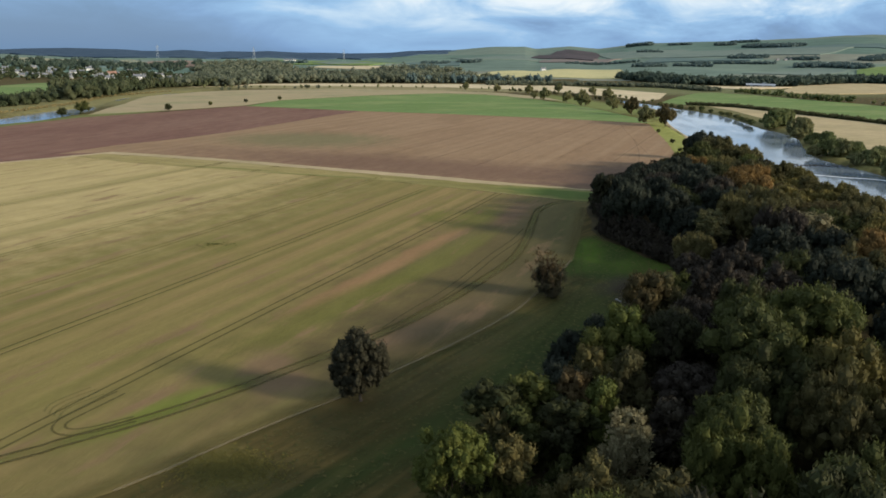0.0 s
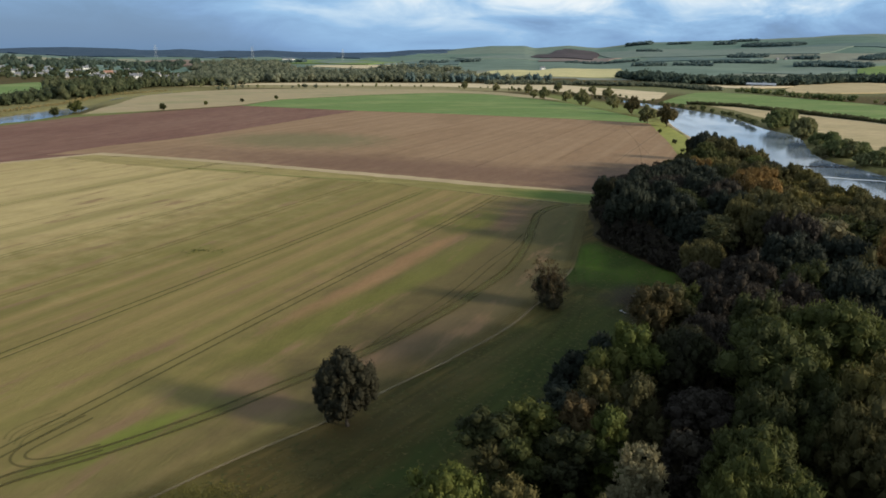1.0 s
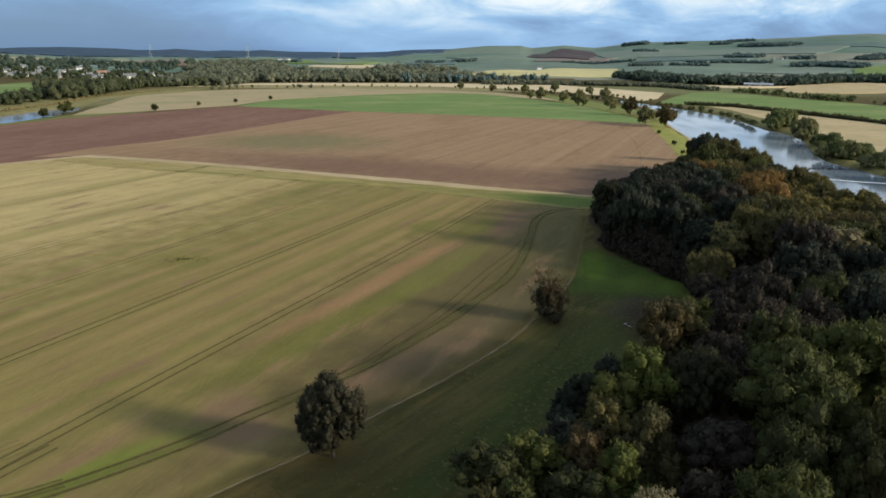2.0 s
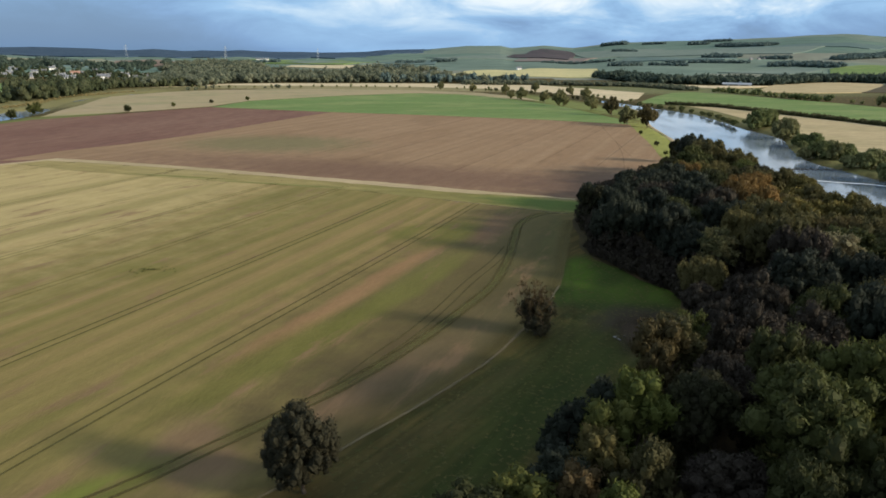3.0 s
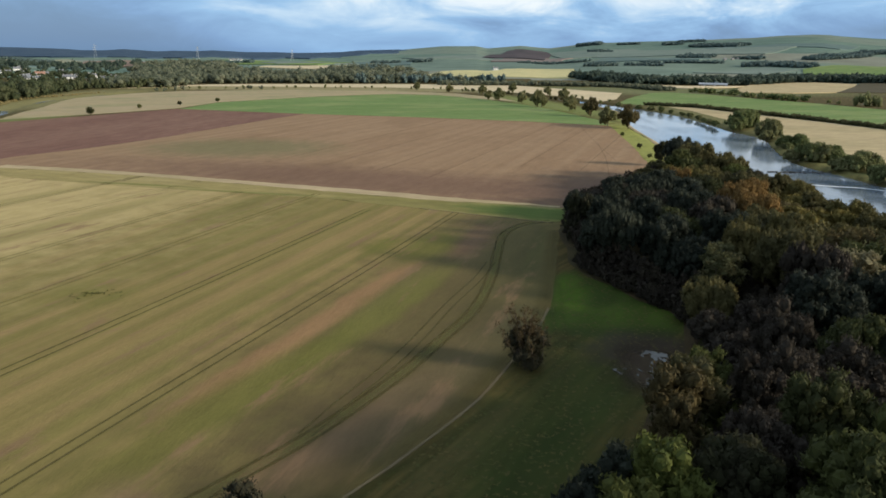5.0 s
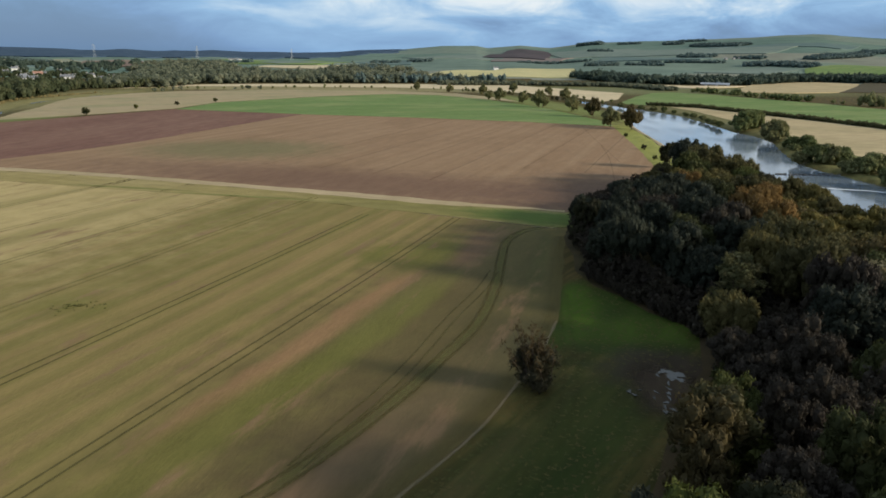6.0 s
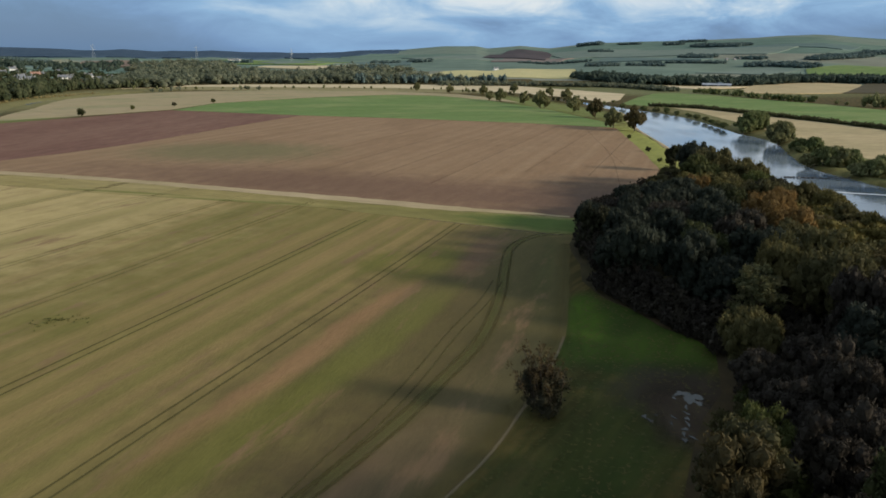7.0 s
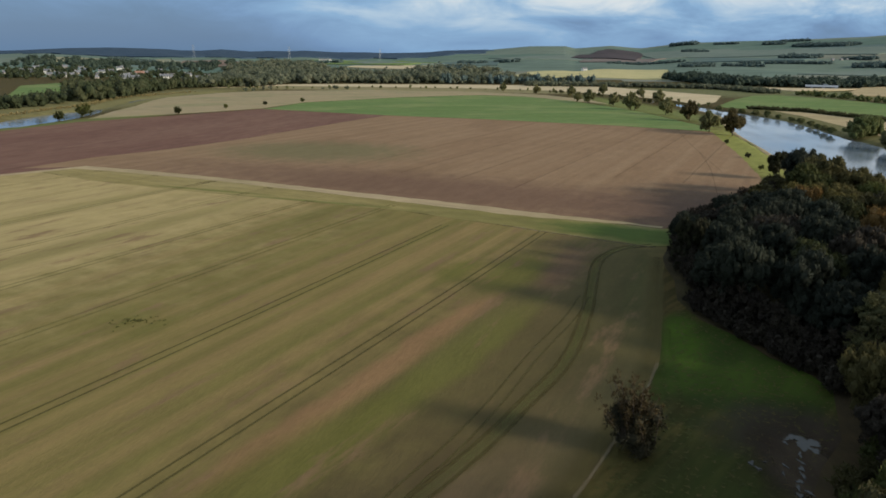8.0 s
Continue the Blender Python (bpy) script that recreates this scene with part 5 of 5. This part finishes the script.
far_wood("hedge", belt([(366, 990), (383, 935), (393, 890), (403, 840), (414, 795)], 20, 7.5, 4.8, 6, 0.7, 1.3), M_LEAF_BANK, "line of bushes along the meadow", seed=6, category="hedge")
far_wood("bushes", [(426, 766, 5, 6), (432, 758, 4, 6), (440, 738, 12, 11), (446, 730, 14, 12), (452, 726, 10, 11), (462, 700, 6, 7)], M_LEAF_BANK, "spreading grey-green bushes above the meadow", seed=46, category="bushes")
far_wood("hedge", belt([(218, 711), (236, 698), (257, 682), (267, 650), (278, 616), (297, 557), (311, 498), (324, 429)], 4, 1.7, 3.0, 7, 0.35, 1.2), M_SCRUB, "low dark hedge between meadow and stubble", seed=7, category="hedge")
far_wood("riverside_trees", belt([(-372, 495), (-366, 540), (-365, 585), (-367, 625)], 24, 7.5, 7.5, 38, 0.5, 1.25), M_LEAF_VALE, "rounded trees along the far river bank", seed=38)
far_wood("grey_wood", grove([(-1000, 1420), (-800, 1400), (-640, 1440), (-600, 1560), (-640, 1700), (-800, 1680), (-980, 1640)], 24, 11, 39, 0.5, (), 1.3), M_LEAF_PLANTATION, "dark grey-green wood behind the village", "far", 39)
far_wood("grey_wood", grove([(-1250, 1820), (-900, 1760), (-700, 1740), (-640, 1850), (-760, 1960), (-1050, 2030), (-1300, 1980)], 26, 11, 41, 0.5, (), 1.5), M_LEAF_PLANTATION, "dark grey-green wood on the slope behind the village", "far", 41)
far_wood("grey_wood", belt([(-560, 1560), (-500, 1600), (-430, 1640)], 50, 14, 11, 42, 0.5, 1.5), M_LEAF_PLANTATION, "dark grey-green copse among fields", "far", 42)
far_wood("riverside_trees", belt([(-366, 650), (-368, 690), (-374, 740), (-384, 790)], 56, 9.5, 11.5, 8, 0.6, 1.1), M_LEAF_VALE, "row of trees along the far river bank", seed=8)
far_wood("riverside_trees", belt([(-386, 805), (-392, 850), (-396, 920)], 44, 7.5, 6.5, 18, 0.5, 1.2), M_LEAF_VALE, "low trees below a white house", seed=18)
far_wood("riverside_scrub", belt([(-335, 905), (-255, 925), (-120, 978), (20, 972), (118, 912), (172, 812), (190, 740), (200, 700)], 5, 13, 3.2, 9, 0.6), M_LEAF_BANK, "scattered scrub along the river bend", seed=9, category="scrub")
far_wood("riverside_scrub", belt([(60, 935), (100, 880), (140, 790), (155, 720)], 5, 6, 3.5, 10, 0.6), M_SCRUB, "low scrub along the inner bank", seed=10, category="scrub")
far_wood("reed_bank", belt([(-322, 490), (-326, 550), (-324, 590), (-334, 640), (-345, 690), (-338, 740), (-333, 770), (-326, 810)], 11, 3, 1.5, 15, 0.4), M_BLADE_DRY, "tan reeds along the river's edge", seed=15, category="reeds")
far_wood("village_trees", belt([(-385, 860), (-372, 900), (-345, 930), (-330, 950)], 34, 8, 9, 11, 0.5), M_LEAF_VALE, "garden trees round the village", seed=11)
far_wood("village_trees", belt([(-900, 1250), (-780, 1220), (-680, 1210), (-600, 1180), (-520, 1190), (-430, 1220)], 320, 20, 6.2, 12, 0.5, 1.5), M_LEAF_VALE, "garden trees between village houses", "far", seed=12)
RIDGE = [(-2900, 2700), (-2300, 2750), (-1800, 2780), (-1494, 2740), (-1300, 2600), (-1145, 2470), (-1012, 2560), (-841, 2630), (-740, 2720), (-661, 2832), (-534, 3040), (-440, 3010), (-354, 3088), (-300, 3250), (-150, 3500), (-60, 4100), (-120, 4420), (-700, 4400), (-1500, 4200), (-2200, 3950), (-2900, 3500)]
field("hill_forest", RIDGE, M_FOREST_HAZE, 4.0, "forest covering the far ridge, coloured blue with distance haze", "forest", 40, 90, 60)
for k, (line, w, h) in enumerate([([(1225, 3640), (1262, 3630), (1300, 3615)], 90, 17), ([(1400, 3890), (1456, 3884), (1510, 3880)], 70, 15), ([(1301, 3417), (1360, 3310), (1420, 3208)], 110, 18), ([(715, 3030), (749, 3016), (790, 3010)], 60, 15),
                                ([(880, 4010), (930, 3980), (985, 3950)], 90, 20), ([(1055, 3835), (1100, 3815), (1147, 3798)], 60, 14), ([(895, 2470), (915, 2420), (945, 2375)], 70, 14), ([(627, 2033), (710, 1995), (800, 1931)], 34, 10), ([(1000, 2275), (1020, 2250), (1040, 2225)], 60, 14),
                                ([(819, 1831), (880, 1800), (930, 1722)], 60, 14), ([(1142, 2128), (1262, 2199), (1466, 2391)], 70, 14), ([(1487, 2425), (1530, 2428), (1600, 2426)], 80, 15), ([(446, 1886), (480, 1920), (520, 1941)], 60, 13), ([(560, 1960), (600, 1935), (640, 1915)], 40, 11),
                                ([(-600, 2135), (-540, 2160), (-470, 2190)], 60, 12), ([(-130, 1720), (-105, 1700), (-70, 1690)], 80, 16), ([(-125, 2350), (-95, 2330), (-50, 2320)], 50, 12), ([(-10, 2340), (20, 2330), (50, 2330)], 50, 12), ([(-1180, 2250), (-1100, 2180), (-1000, 2100)], 60, 12), ([(330, 2330), (420, 2290), (520, 2240)], 40, 10)]):
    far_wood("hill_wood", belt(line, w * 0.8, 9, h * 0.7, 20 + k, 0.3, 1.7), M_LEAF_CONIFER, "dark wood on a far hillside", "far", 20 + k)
field("hill_field", [(888, 1686), (1220, 1895), (1300, 1850), (1100, 1560), (971, 1509), (888, 1525), (804, 1526)], M_CROP, 1.5, "bright green pasture below the hill", cell=45, step=40)
field("hill_field", [(596, 1589), (840, 1778), (873, 1682), (720, 1524)], HILL_HAZE_TONES[0], 1.5, "green pasture on a far slope", cell=45, step=40)
field("dark_slope", [(574, 1004), (743, 1229), (906, 1408), (980, 1380), (860, 1150), (700, 1010)], plain("fallow slope", (0.075, 0.068, 0.045), (0.10, 0.085, 0.055), 0.03, 0.95, 0.05), 1.2, "dark fallow slope beside the yellow knoll", cell=45, step=30)


# ---- buildings and masts ----
def box(bm, x0, x1, y0, y1, z0, z1):
    v = [bm.verts.new(p) for p in ((x0, y0, z0), (x1, y0, z0), (x1, y1, z0), (x0, y1, z0), (x0, y0, z1), (x1, y0, z1), (x1, y1, z1), (x0, y1, z1))]
    for f in ((3, 2, 1, 0), (4, 5, 6, 7), (0, 1, 5, 4), (1, 2, 6, 5), (2, 3, 7, 6), (3, 0, 4, 7)):
        bm.faces.new([v[i] for i in f])


def gabled(bm, l, w, eave, ridge):
    """Walls with two gables, open below."""
    a, b = l / 2, w / 2
    v = [bm.verts.new(p) for p in ((-a, -b, -1), (a, -b, -1), (a, b, -1), (-a, b, -1), (-a, -b, eave), (a, -b, eave), (a, b, eave), (-a, b, eave), (-a, 0, ridge), (a, 0, ridge))]
    for f in ((0, 1, 5, 4), (2, 3, 7, 6), (1, 2, 6, 9, 5), (3, 0, 4, 8, 7)):
        bm.faces.new([v[i] for i in f])


def roof_slabs(bm, l, w, eave, ridge, over=0.4, thick=0.25):
    a, b = l / 2 + over, w / 2
    drop = (ridge - eave) / b * over
    for s in (-1, 1):
        low, top = (s * (b + over), eave - drop), (0.0, ridge)
        v = [bm.verts.new((x, y, z + dz)) for dz in (0.02, thick) for x, (y, z) in ((-a, low), (a, low), (a, top), (-a, top))]
        for f in ((3, 2, 1, 0), (4, 5, 6, 7), (0, 1, 5, 4), (1, 2, 6, 5), (2, 3, 7, 6), (3, 0, 4, 7)):
            bm.faces.new([v[i] for i in f])
    bmesh.ops.recalc_face_normals(bm, faces=bm.faces[:])


M_RENDER = plain("white render", (0.80, 0.80, 0.77), (0.68, 0.68, 0.65), 0.8, 0.85)
M_STONE = plain("grey stone wall", (0.30, 0.28, 0.25), (0.42, 0.39, 0.34), 1.5, 0.9)
M_CREAM = plain("cream render", (0.62, 0.56, 0.46), (0.52, 0.47, 0.38), 1.0, 0.9)
M_SLATE = plain("slate roof", (0.12, 0.13, 0.15), (0.19, 0.20, 0.22), 1.5, 0.7)
M_TILE = plain("red tile roof", (0.24, 0.13, 0.10), (0.32, 0.19, 0.14), 1.5, 0.8)
M_PANE = plain("window glass", (0.03, 0.04, 0.05), (0.06, 0.07, 0.08), 1.0, 0.12, 0.5)
M_TIN = plain("pale metal roof", (0.30, 0.33, 0.37), (0.24, 0.27, 0.31), 0.5, 0.6, 0.4)
M_BOARD = plain("dark timber cladding", (0.06, 0.055, 0.05), (0.10, 0.09, 0.08), 1.0, 0.9)
M_STEEL = plain("galvanised steel", (0.55, 0.57, 0.58), (0.42, 0.44, 0.45), 1.0, 0.5, 0.5, 0.6)


def make_house(l, w, eave, ridge, wall_mat, roof_mat, label, name="house"):
    top = tagged(new(name), label, "house")
    bm = bmesh.new()
    gabled(bm, l, w, eave, ridge)
    wall = part("wall", bm, wall_mat, top)
    bm = bmesh.new()
    roof_slabs(bm, l, w, eave, ridge)
    roof = part("roof", bm, roof_mat, top)
    for x in (-l / 2 + 0.7, l / 2 - 0.7):
        bm = bmesh.new()
        box(bm, x - 0.5, x + 0.5, -0.4, 0.4, ridge - 0.6, ridge + 1.2)
        box(bm, x - 0.3, x - 0.05, -0.15, 0.1, ridge + 1.2, ridge + 1.55)
        box(bm, x + 0.05, x + 0.3, -0.15, 0.1, ridge + 1.2, ridge + 1.55)
        part("chimney", bm, M_STONE, roof)
    n = max(2, int(l / 3))
    for side in (-1, 1):
        for k in range(n):
            x = -l / 2 + (k + 0.5) * l / n
            for z in ((1.0, 3.6) if eave > 4.5 else (1.0,)):
                bm = bmesh.new()
                y = side * (w / 2 + 0.01)
                box(bm, x - 0.5, x + 0.5, y - 0.04, y + 0.04, z, z + 1.3)
                part("window", bm, M_PANE, wall)
    bm = bmesh.new()
    box(bm, -0.5, 0.5, -w / 2 - 0.06, -w / 2 + 0.02, 0.0, 2.05)
    part("door", bm, M_BOARD, wall)
    return top


HOUSES = [make_house(12, 7.5, 5.0, 8.0, M_RENDER, M_SLATE, "white rendered house with a slate roof"),
          make_house(10, 7, 3.0, 6.2, M_STONE, M_SLATE, "grey stone cottage with a slate roof"),
          make_house(14, 8, 5.0, 8.2, M_CREAM, M_TILE, "cream house with a red tiled roof"),
          make_house(26, 8, 5.0, 8.0, M_RENDER, M_SLATE, "long white rendered house standing above the river")]
h_rng = random.Random(4)
SPOTS = [(-838, 1328), (-778, 1280), (-671, 1162), (-669, 1246), (-732, 1307), (-679, 1294), (-594, 1095), (-686, 1359), (-600, 1267), (-549, 1251), (-542, 1293), (-770, 1504), (-823, 1393), (-658, 1438),
         (-640, 1190), (-705, 1180), (-745, 1215), (-800, 1190), (-620, 1150), (-580, 1180), (-510, 1160), (-480, 1230), (-630, 1320), (-720, 1400), (-880, 1260), (-860, 1180), (-560, 1120), (-455, 1180), (-760, 1340), (-610, 1225), (-700, 1150), (-660, 1120), (-740, 1170), (-785, 1235), (-820, 1260), (-570, 1150), (-530, 1190), (-500, 1200), (-470, 1165), (-520, 1240), (-590, 1240), (-640, 1260), (-850, 1220), (-900, 1190)]
for k, (x, y) in enumerate(SPOTS):
    p = HOUSES[h_rng.choice((0, 0, 1, 1, 1))]
    copy_thing(p, pose(x, y, float(land(x, y)[0]), 0, 0, h_rng.uniform(-35, 35) + 45) @ Matrix.Scale(h_rng.uniform(0.7, 0.95), 4))["group"] = "village houses"
for p, (x, y, a) in zip(HOUSES, [(-497, 1110, 20), (-690, 1210, 60), (-585, 1210, 35), (-514, 1040, 42)]):
    p.matrix_world = pose(x, y, float(land(x, y)[0]), 0, 0, a)
    p["group"] = "village houses"
copy_thing(HOUSES[3], pose(-583, 2449, float(land(-583, 2449)[0]), 0, 0, 10))
copy_thing(HOUSES[0], pose(-560, 2440, float(land(-560, 2440)[0]), 0, 0, 50))
copy_thing(HOUSES[0], pose(203, 1870, float(land(203, 1870)[0]), 0, 0, 20))
for x, y in ((940, 2240), (962, 2236), (985, 2250)):
    copy_thing(HOUSES[1], pose(x, y, float(land(x, y)[0]), 0, 0, 30))


def make_barn():
    top = tagged(new("barn"), "long farm shed with a pale metal roof", "barn")
    bm = bmesh.new()
    gabled(bm, 50, 18, 4.5, 8.5)
    wall = part("wall", bm, M_BOARD, top)
    bm = bmesh.new()
    roof_slabs(bm, 50, 18, 4.5, 8.5)
    roof = part("roof", bm, M_TIN, top)
    bm = bmesh.new()
    box(bm, 2, 9, -1.2, 1.2, 8.2, 11.0)
    part("ridge_vent", bm, M_TIN, roof)
    for k in range(8):
        bm = bmesh.new()
        x = -23.5 + k * 6.2
        box(bm, x, x + 4.2, -9.08, -8.98, 0.0, 3.8)
        part("door", bm, M_TIN if k % 3 == 1 else M_BOARD, wall)
    return top


make_barn().matrix_world = pose(470, 1170, float(land(470, 1170)[0]) - 0.5, 0, 0, -22) @ Matrix.Diagonal((0.85, 0.85, 0.62, 1))


def strut(bm, a, b, r=0.16):
    a, b = Vector(a), Vector(b)
    m = Matrix.Translation((a + b) / 2) @ (b - a).to_track_quat("Z", "Y").to_matrix().to_4x4()
    bmesh.ops.create_cone(bm, segments=4, radius1=r, radius2=r, depth=(b - a).length, matrix=m)


def make_pylon(h):
    top = tagged(new("pylon"), "grey lattice steel electricity pylon", "pylon")
    bm = bmesh.new()
    wide = lambda z: 4.2 * (1 - z / h) ** 1.3 + 0.45
    levels = [h * k / 8 for k in range(9)]
    for sx, sy in ((1, 1), (1, -1), (-1, 1), (-1, -1)):
        for a, b in zip(levels, levels[1:]):
            strut(bm, (sx * wide(a), sy * wide(a), a), (sx * wide(b), sy * wide(b), b), 0.14)
            strut(bm, (sx * wide(a), sy * wide(a), a), (-sx * wide(b), sy * wide(b), b), 0.08)
            strut(bm, (sx * wide(a), sy * wide(a), a), (sx * wide(b), -sy * wide(b), b), 0.08)
    part("tower", bm, M_STEEL, top)
    for z, half in ((h * 0.62, 7.5), (h * 0.76, 6.2), (h * 0.9, 5.0)):
        bm = bmesh.new()
        for s in (-1, 1):
            strut(bm, (0, 0, z + 1.4), (s * half, 0, z), 0.18)
            strut(bm, (0, 0.6, z), (s * half, 0, z), 0.18)
            strut(bm, (s * half, 0, z), (s * half, 0, z - 2.0), 0.12)
        part("crossarm", bm, M_STEEL, top)
    return top


pylon = make_pylon(44)
for x, y in ((-1037, 2491), (-734, 2583)):
    copy_thing(pylon, pose(x, y, float(land(x, y)[0]), 0, 0, 25))
pylon.matrix_world = pose(-470, 2912, float(land(-470, 2912)[0]), 0, 0, 25)

# ---- river details ----
def rubble(name, points, width, height, seed, label, mat):
    """A low bank of loose stones along a line."""
    rng = np.random.default_rng(seed)
    iv, it = ico()
    vs, fs, at = [], [], 0
    for x, y in spline(points, 0.7):
        for _ in range(max(1, int(width))):
            c = np.array((x + rng.normal(scale=width * 0.3), y + rng.normal(scale=width * 0.3), WATER_Z + rng.uniform(-0.3, height)))
            vs.append(c + iv * rng.uniform(0.35, 0.8, (len(iv), 1)) * (1, 1, 0.6))
            fs.extend((it + at).tolist())
            at += len(iv)
    return tagged(mesh_object(name, np.concatenate(vs), fs, mat), label, "stones", kind="stuff")


M_WET_STONE = plain("wet dark stone", (0.05, 0.05, 0.05), (0.09, 0.085, 0.08), 1.5, 0.6)
rubble("stone_groyne", [(147, 322), (159, 320), (168, 320), (178, 321)], 2.0, 0.35, 2, "dark line of stones across the river", M_WET_STONE)
M_RIFFLE = worn_line("broken white water", (0.85, 0.87, 0.88), (0.55, 0.6, 0.64), 0.95, 0.7, 0.35)
riffle = ribbon("riffle", [(132, 301), (147, 292.8), (155, 288.4), (163, 285.8), (170, 279), (178, 268)], 2.4, WATER_Z + 0.03, M_RIFFLE)
tagged(riffle, "thin line of white broken water on the river", "water", kind="structure")


# ---- puddles, grass and small plants ----
def puddle(cx, cy, rx, ry, turn, seed):
    rng = np.random.default_rng(seed)
    n = 40
    a = np.linspace(0, math.tau, n, endpoint=False)
    r = 1 + 0.28 * np.sin(a * 3 + rng.uniform(0, 6)) + 0.18 * np.sin(a * 5 + rng.uniform(0, 6)) + 0.12 * np.sin(a * 9 + rng.uniform(0, 6)) + rng.uniform(-0.06, 0.06, n)
    c, s = math.cos(radians(turn)), math.sin(radians(turn))
    x, y = rx * r * np.cos(a), ry * r * np.sin(a)
    verts = np.stack([cx + x * c - y * s, cy + x * s + y * c, np.full(n, 0.04 + 0.005 * seed)], 1)
    low = verts + (0, 0, -0.2)
    faces = [tuple(range(n))] + [(i, i + n, (i + 1) % n + n, (i + 1) % n) for i in range(n)]
    return tagged(mesh_object("puddle", np.concatenate([verts, low]), faces, M_PUDDLE), "shallow rain puddle reflecting the sky on muddy ground", "puddle", "puddles on the mud", "structure")


for k, args in enumerate([(37.3, 132.3, 1.5, 1.15, 40), (36.4, 133.6, 0.9, 0.5, 10), (37.6, 130.7, 0.45, 0.75, 20), (35.4, 133.0, 0.35, 0.2, 30), (34.9, 132.2, 0.2, 0.4, 10), (35.6, 129.6, 0.14, 0.7, -15), (35.1, 128.0, 0.14, 0.6, 25), (34.6, 126.6, 0.3, 0.45, -20), (34.2, 125.2, 0.16, 0.7, 0), (33.4, 124.0, 0.4, 0.3, 20),
                          (32.8, 122.8, 0.16, 0.6, -15), (33.6, 122.0, 0.2, 0.5, 30), (32.4, 121.4, 0.3, 0.4, 10), (33.0, 127.0, 0.12, 0.5, 20), (32.2, 125.4, 0.12, 0.4, -10), (29.4, 127.2, 0.25, 0.5, -25), (29.8, 126.2, 0.2, 0.4, 30), (31.0, 127.6, 0.2, 0.1, 0)]):
    puddle(*args, k)
field("mud_patch", [(24, 137), (30, 141), (38, 141), (47, 137), (46, 128), (40, 118), (35, 113), (29, 113), (26, 120), (25, 128)], M_MUD, 0.025, "trodden wet mud at the wood's edge", "mud", ragged=0.7, step=1.5)


def tufts(name, spots, size, mat, label, seed, category="grass", lift=1.0):
    """Many small tufts of blades as one thing."""
    rng = np.random.default_rng(seed)
    p = np.repeat(np.array(spots, float), 6, axis=0)
    n = len(p)
    a = rng.uniform(0, math.tau, n)
    s = size * rng.uniform(0.5, 1.4, n)
    root = np.c_[p + rng.normal(scale=size * 0.4, size=(n, 2)), np.full(n, 0.0)]
    side = np.c_[np.cos(a), np.sin(a), np.zeros(n)] * (s * 0.3)[:, None]
    tip = root + np.c_[np.cos(a + 1.5) * s * (1.5 - lift), np.sin(a + 1.5) * s * (1.5 - lift), s * lift]
    verts = np.stack([root - side, root + side, tip], 1).reshape(-1, 3)
    return tagged(mesh_object(name, verts, np.arange(3 * n).reshape(-1, 3), mat), label, category, kind="stuff")


t_rng = random.Random(12)
weeds = [(-59.2 + t_rng.gauss(0, 2.4), 160.6 + t_rng.gauss(0, 1.6)) for _ in range(30)] + [(-59.0 + t_rng.gauss(0, 0.5), 161.0 + t_rng.gauss(0, 0.5)) for _ in range(14)]
tufts("weed_patch", weeds, 0.3, M_TUSSOCK_GREEN, "scattered dark weeds round a bare spot", 3, "weeds", 0.6)
# rough tussocks over the grass margin, and a stand of yellow weeds
MARGIN = [(-60, 38), (-32, 65), (-14.5, 85), (0.5, 104.5), (10, 118), (17, 131), (23, 146), (27, 158), (33, 178), (36, 175), (40, 160), (46, 150), (44, 138), (34, 122), (28, 108), (20, 94), (13, 82), (5, 76), (-1, 64), (-4, 50), (-6, 36)]
margin_spots = scatter(MARGIN, 0.55, 31, 16000)
tufts("grass_tussocks", margin_spots[::2], 0.3, M_TUSSOCK, "tussocks of rough olive grass on the field margin", 5, lift=0.16)
tufts("grass_tussocks", margin_spots[1::2], 0.3, M_TUSSOCK_GREEN, "tussocks of dark green grass on the field margin", 6, lift=0.16)
tufts("yellow_weeds", [(-25.6 + t_rng.gauss(0, 2.8), 67.4 + t_rng.gauss(0, 1.6)) for _ in range(1800)], 0.17, M_WEED, "dense stand of yellowing weeds on the field margin", 7, "weeds", 0.5)
# low bushes at the inner edge of the clearing, leaves darkened to show shade
for x, y in spline([(35.6, 181), (38, 172), (41, 164.5), (44, 158), (46.3, 152), (47, 146.5)], 2.0)[:, :2]:
    stand(BUSH, x + t_rng.gauss(0, 0.4), y + t_rng.gauss(0, 0.4), t_rng.uniform(0.55, 0.8), t_rng.uniform(0, 360), z=-0.2, recolour=M_LEAF_DUSK_SHADE, label="low dark bush at the foot of the wood", group="bushes at the wood's edge")
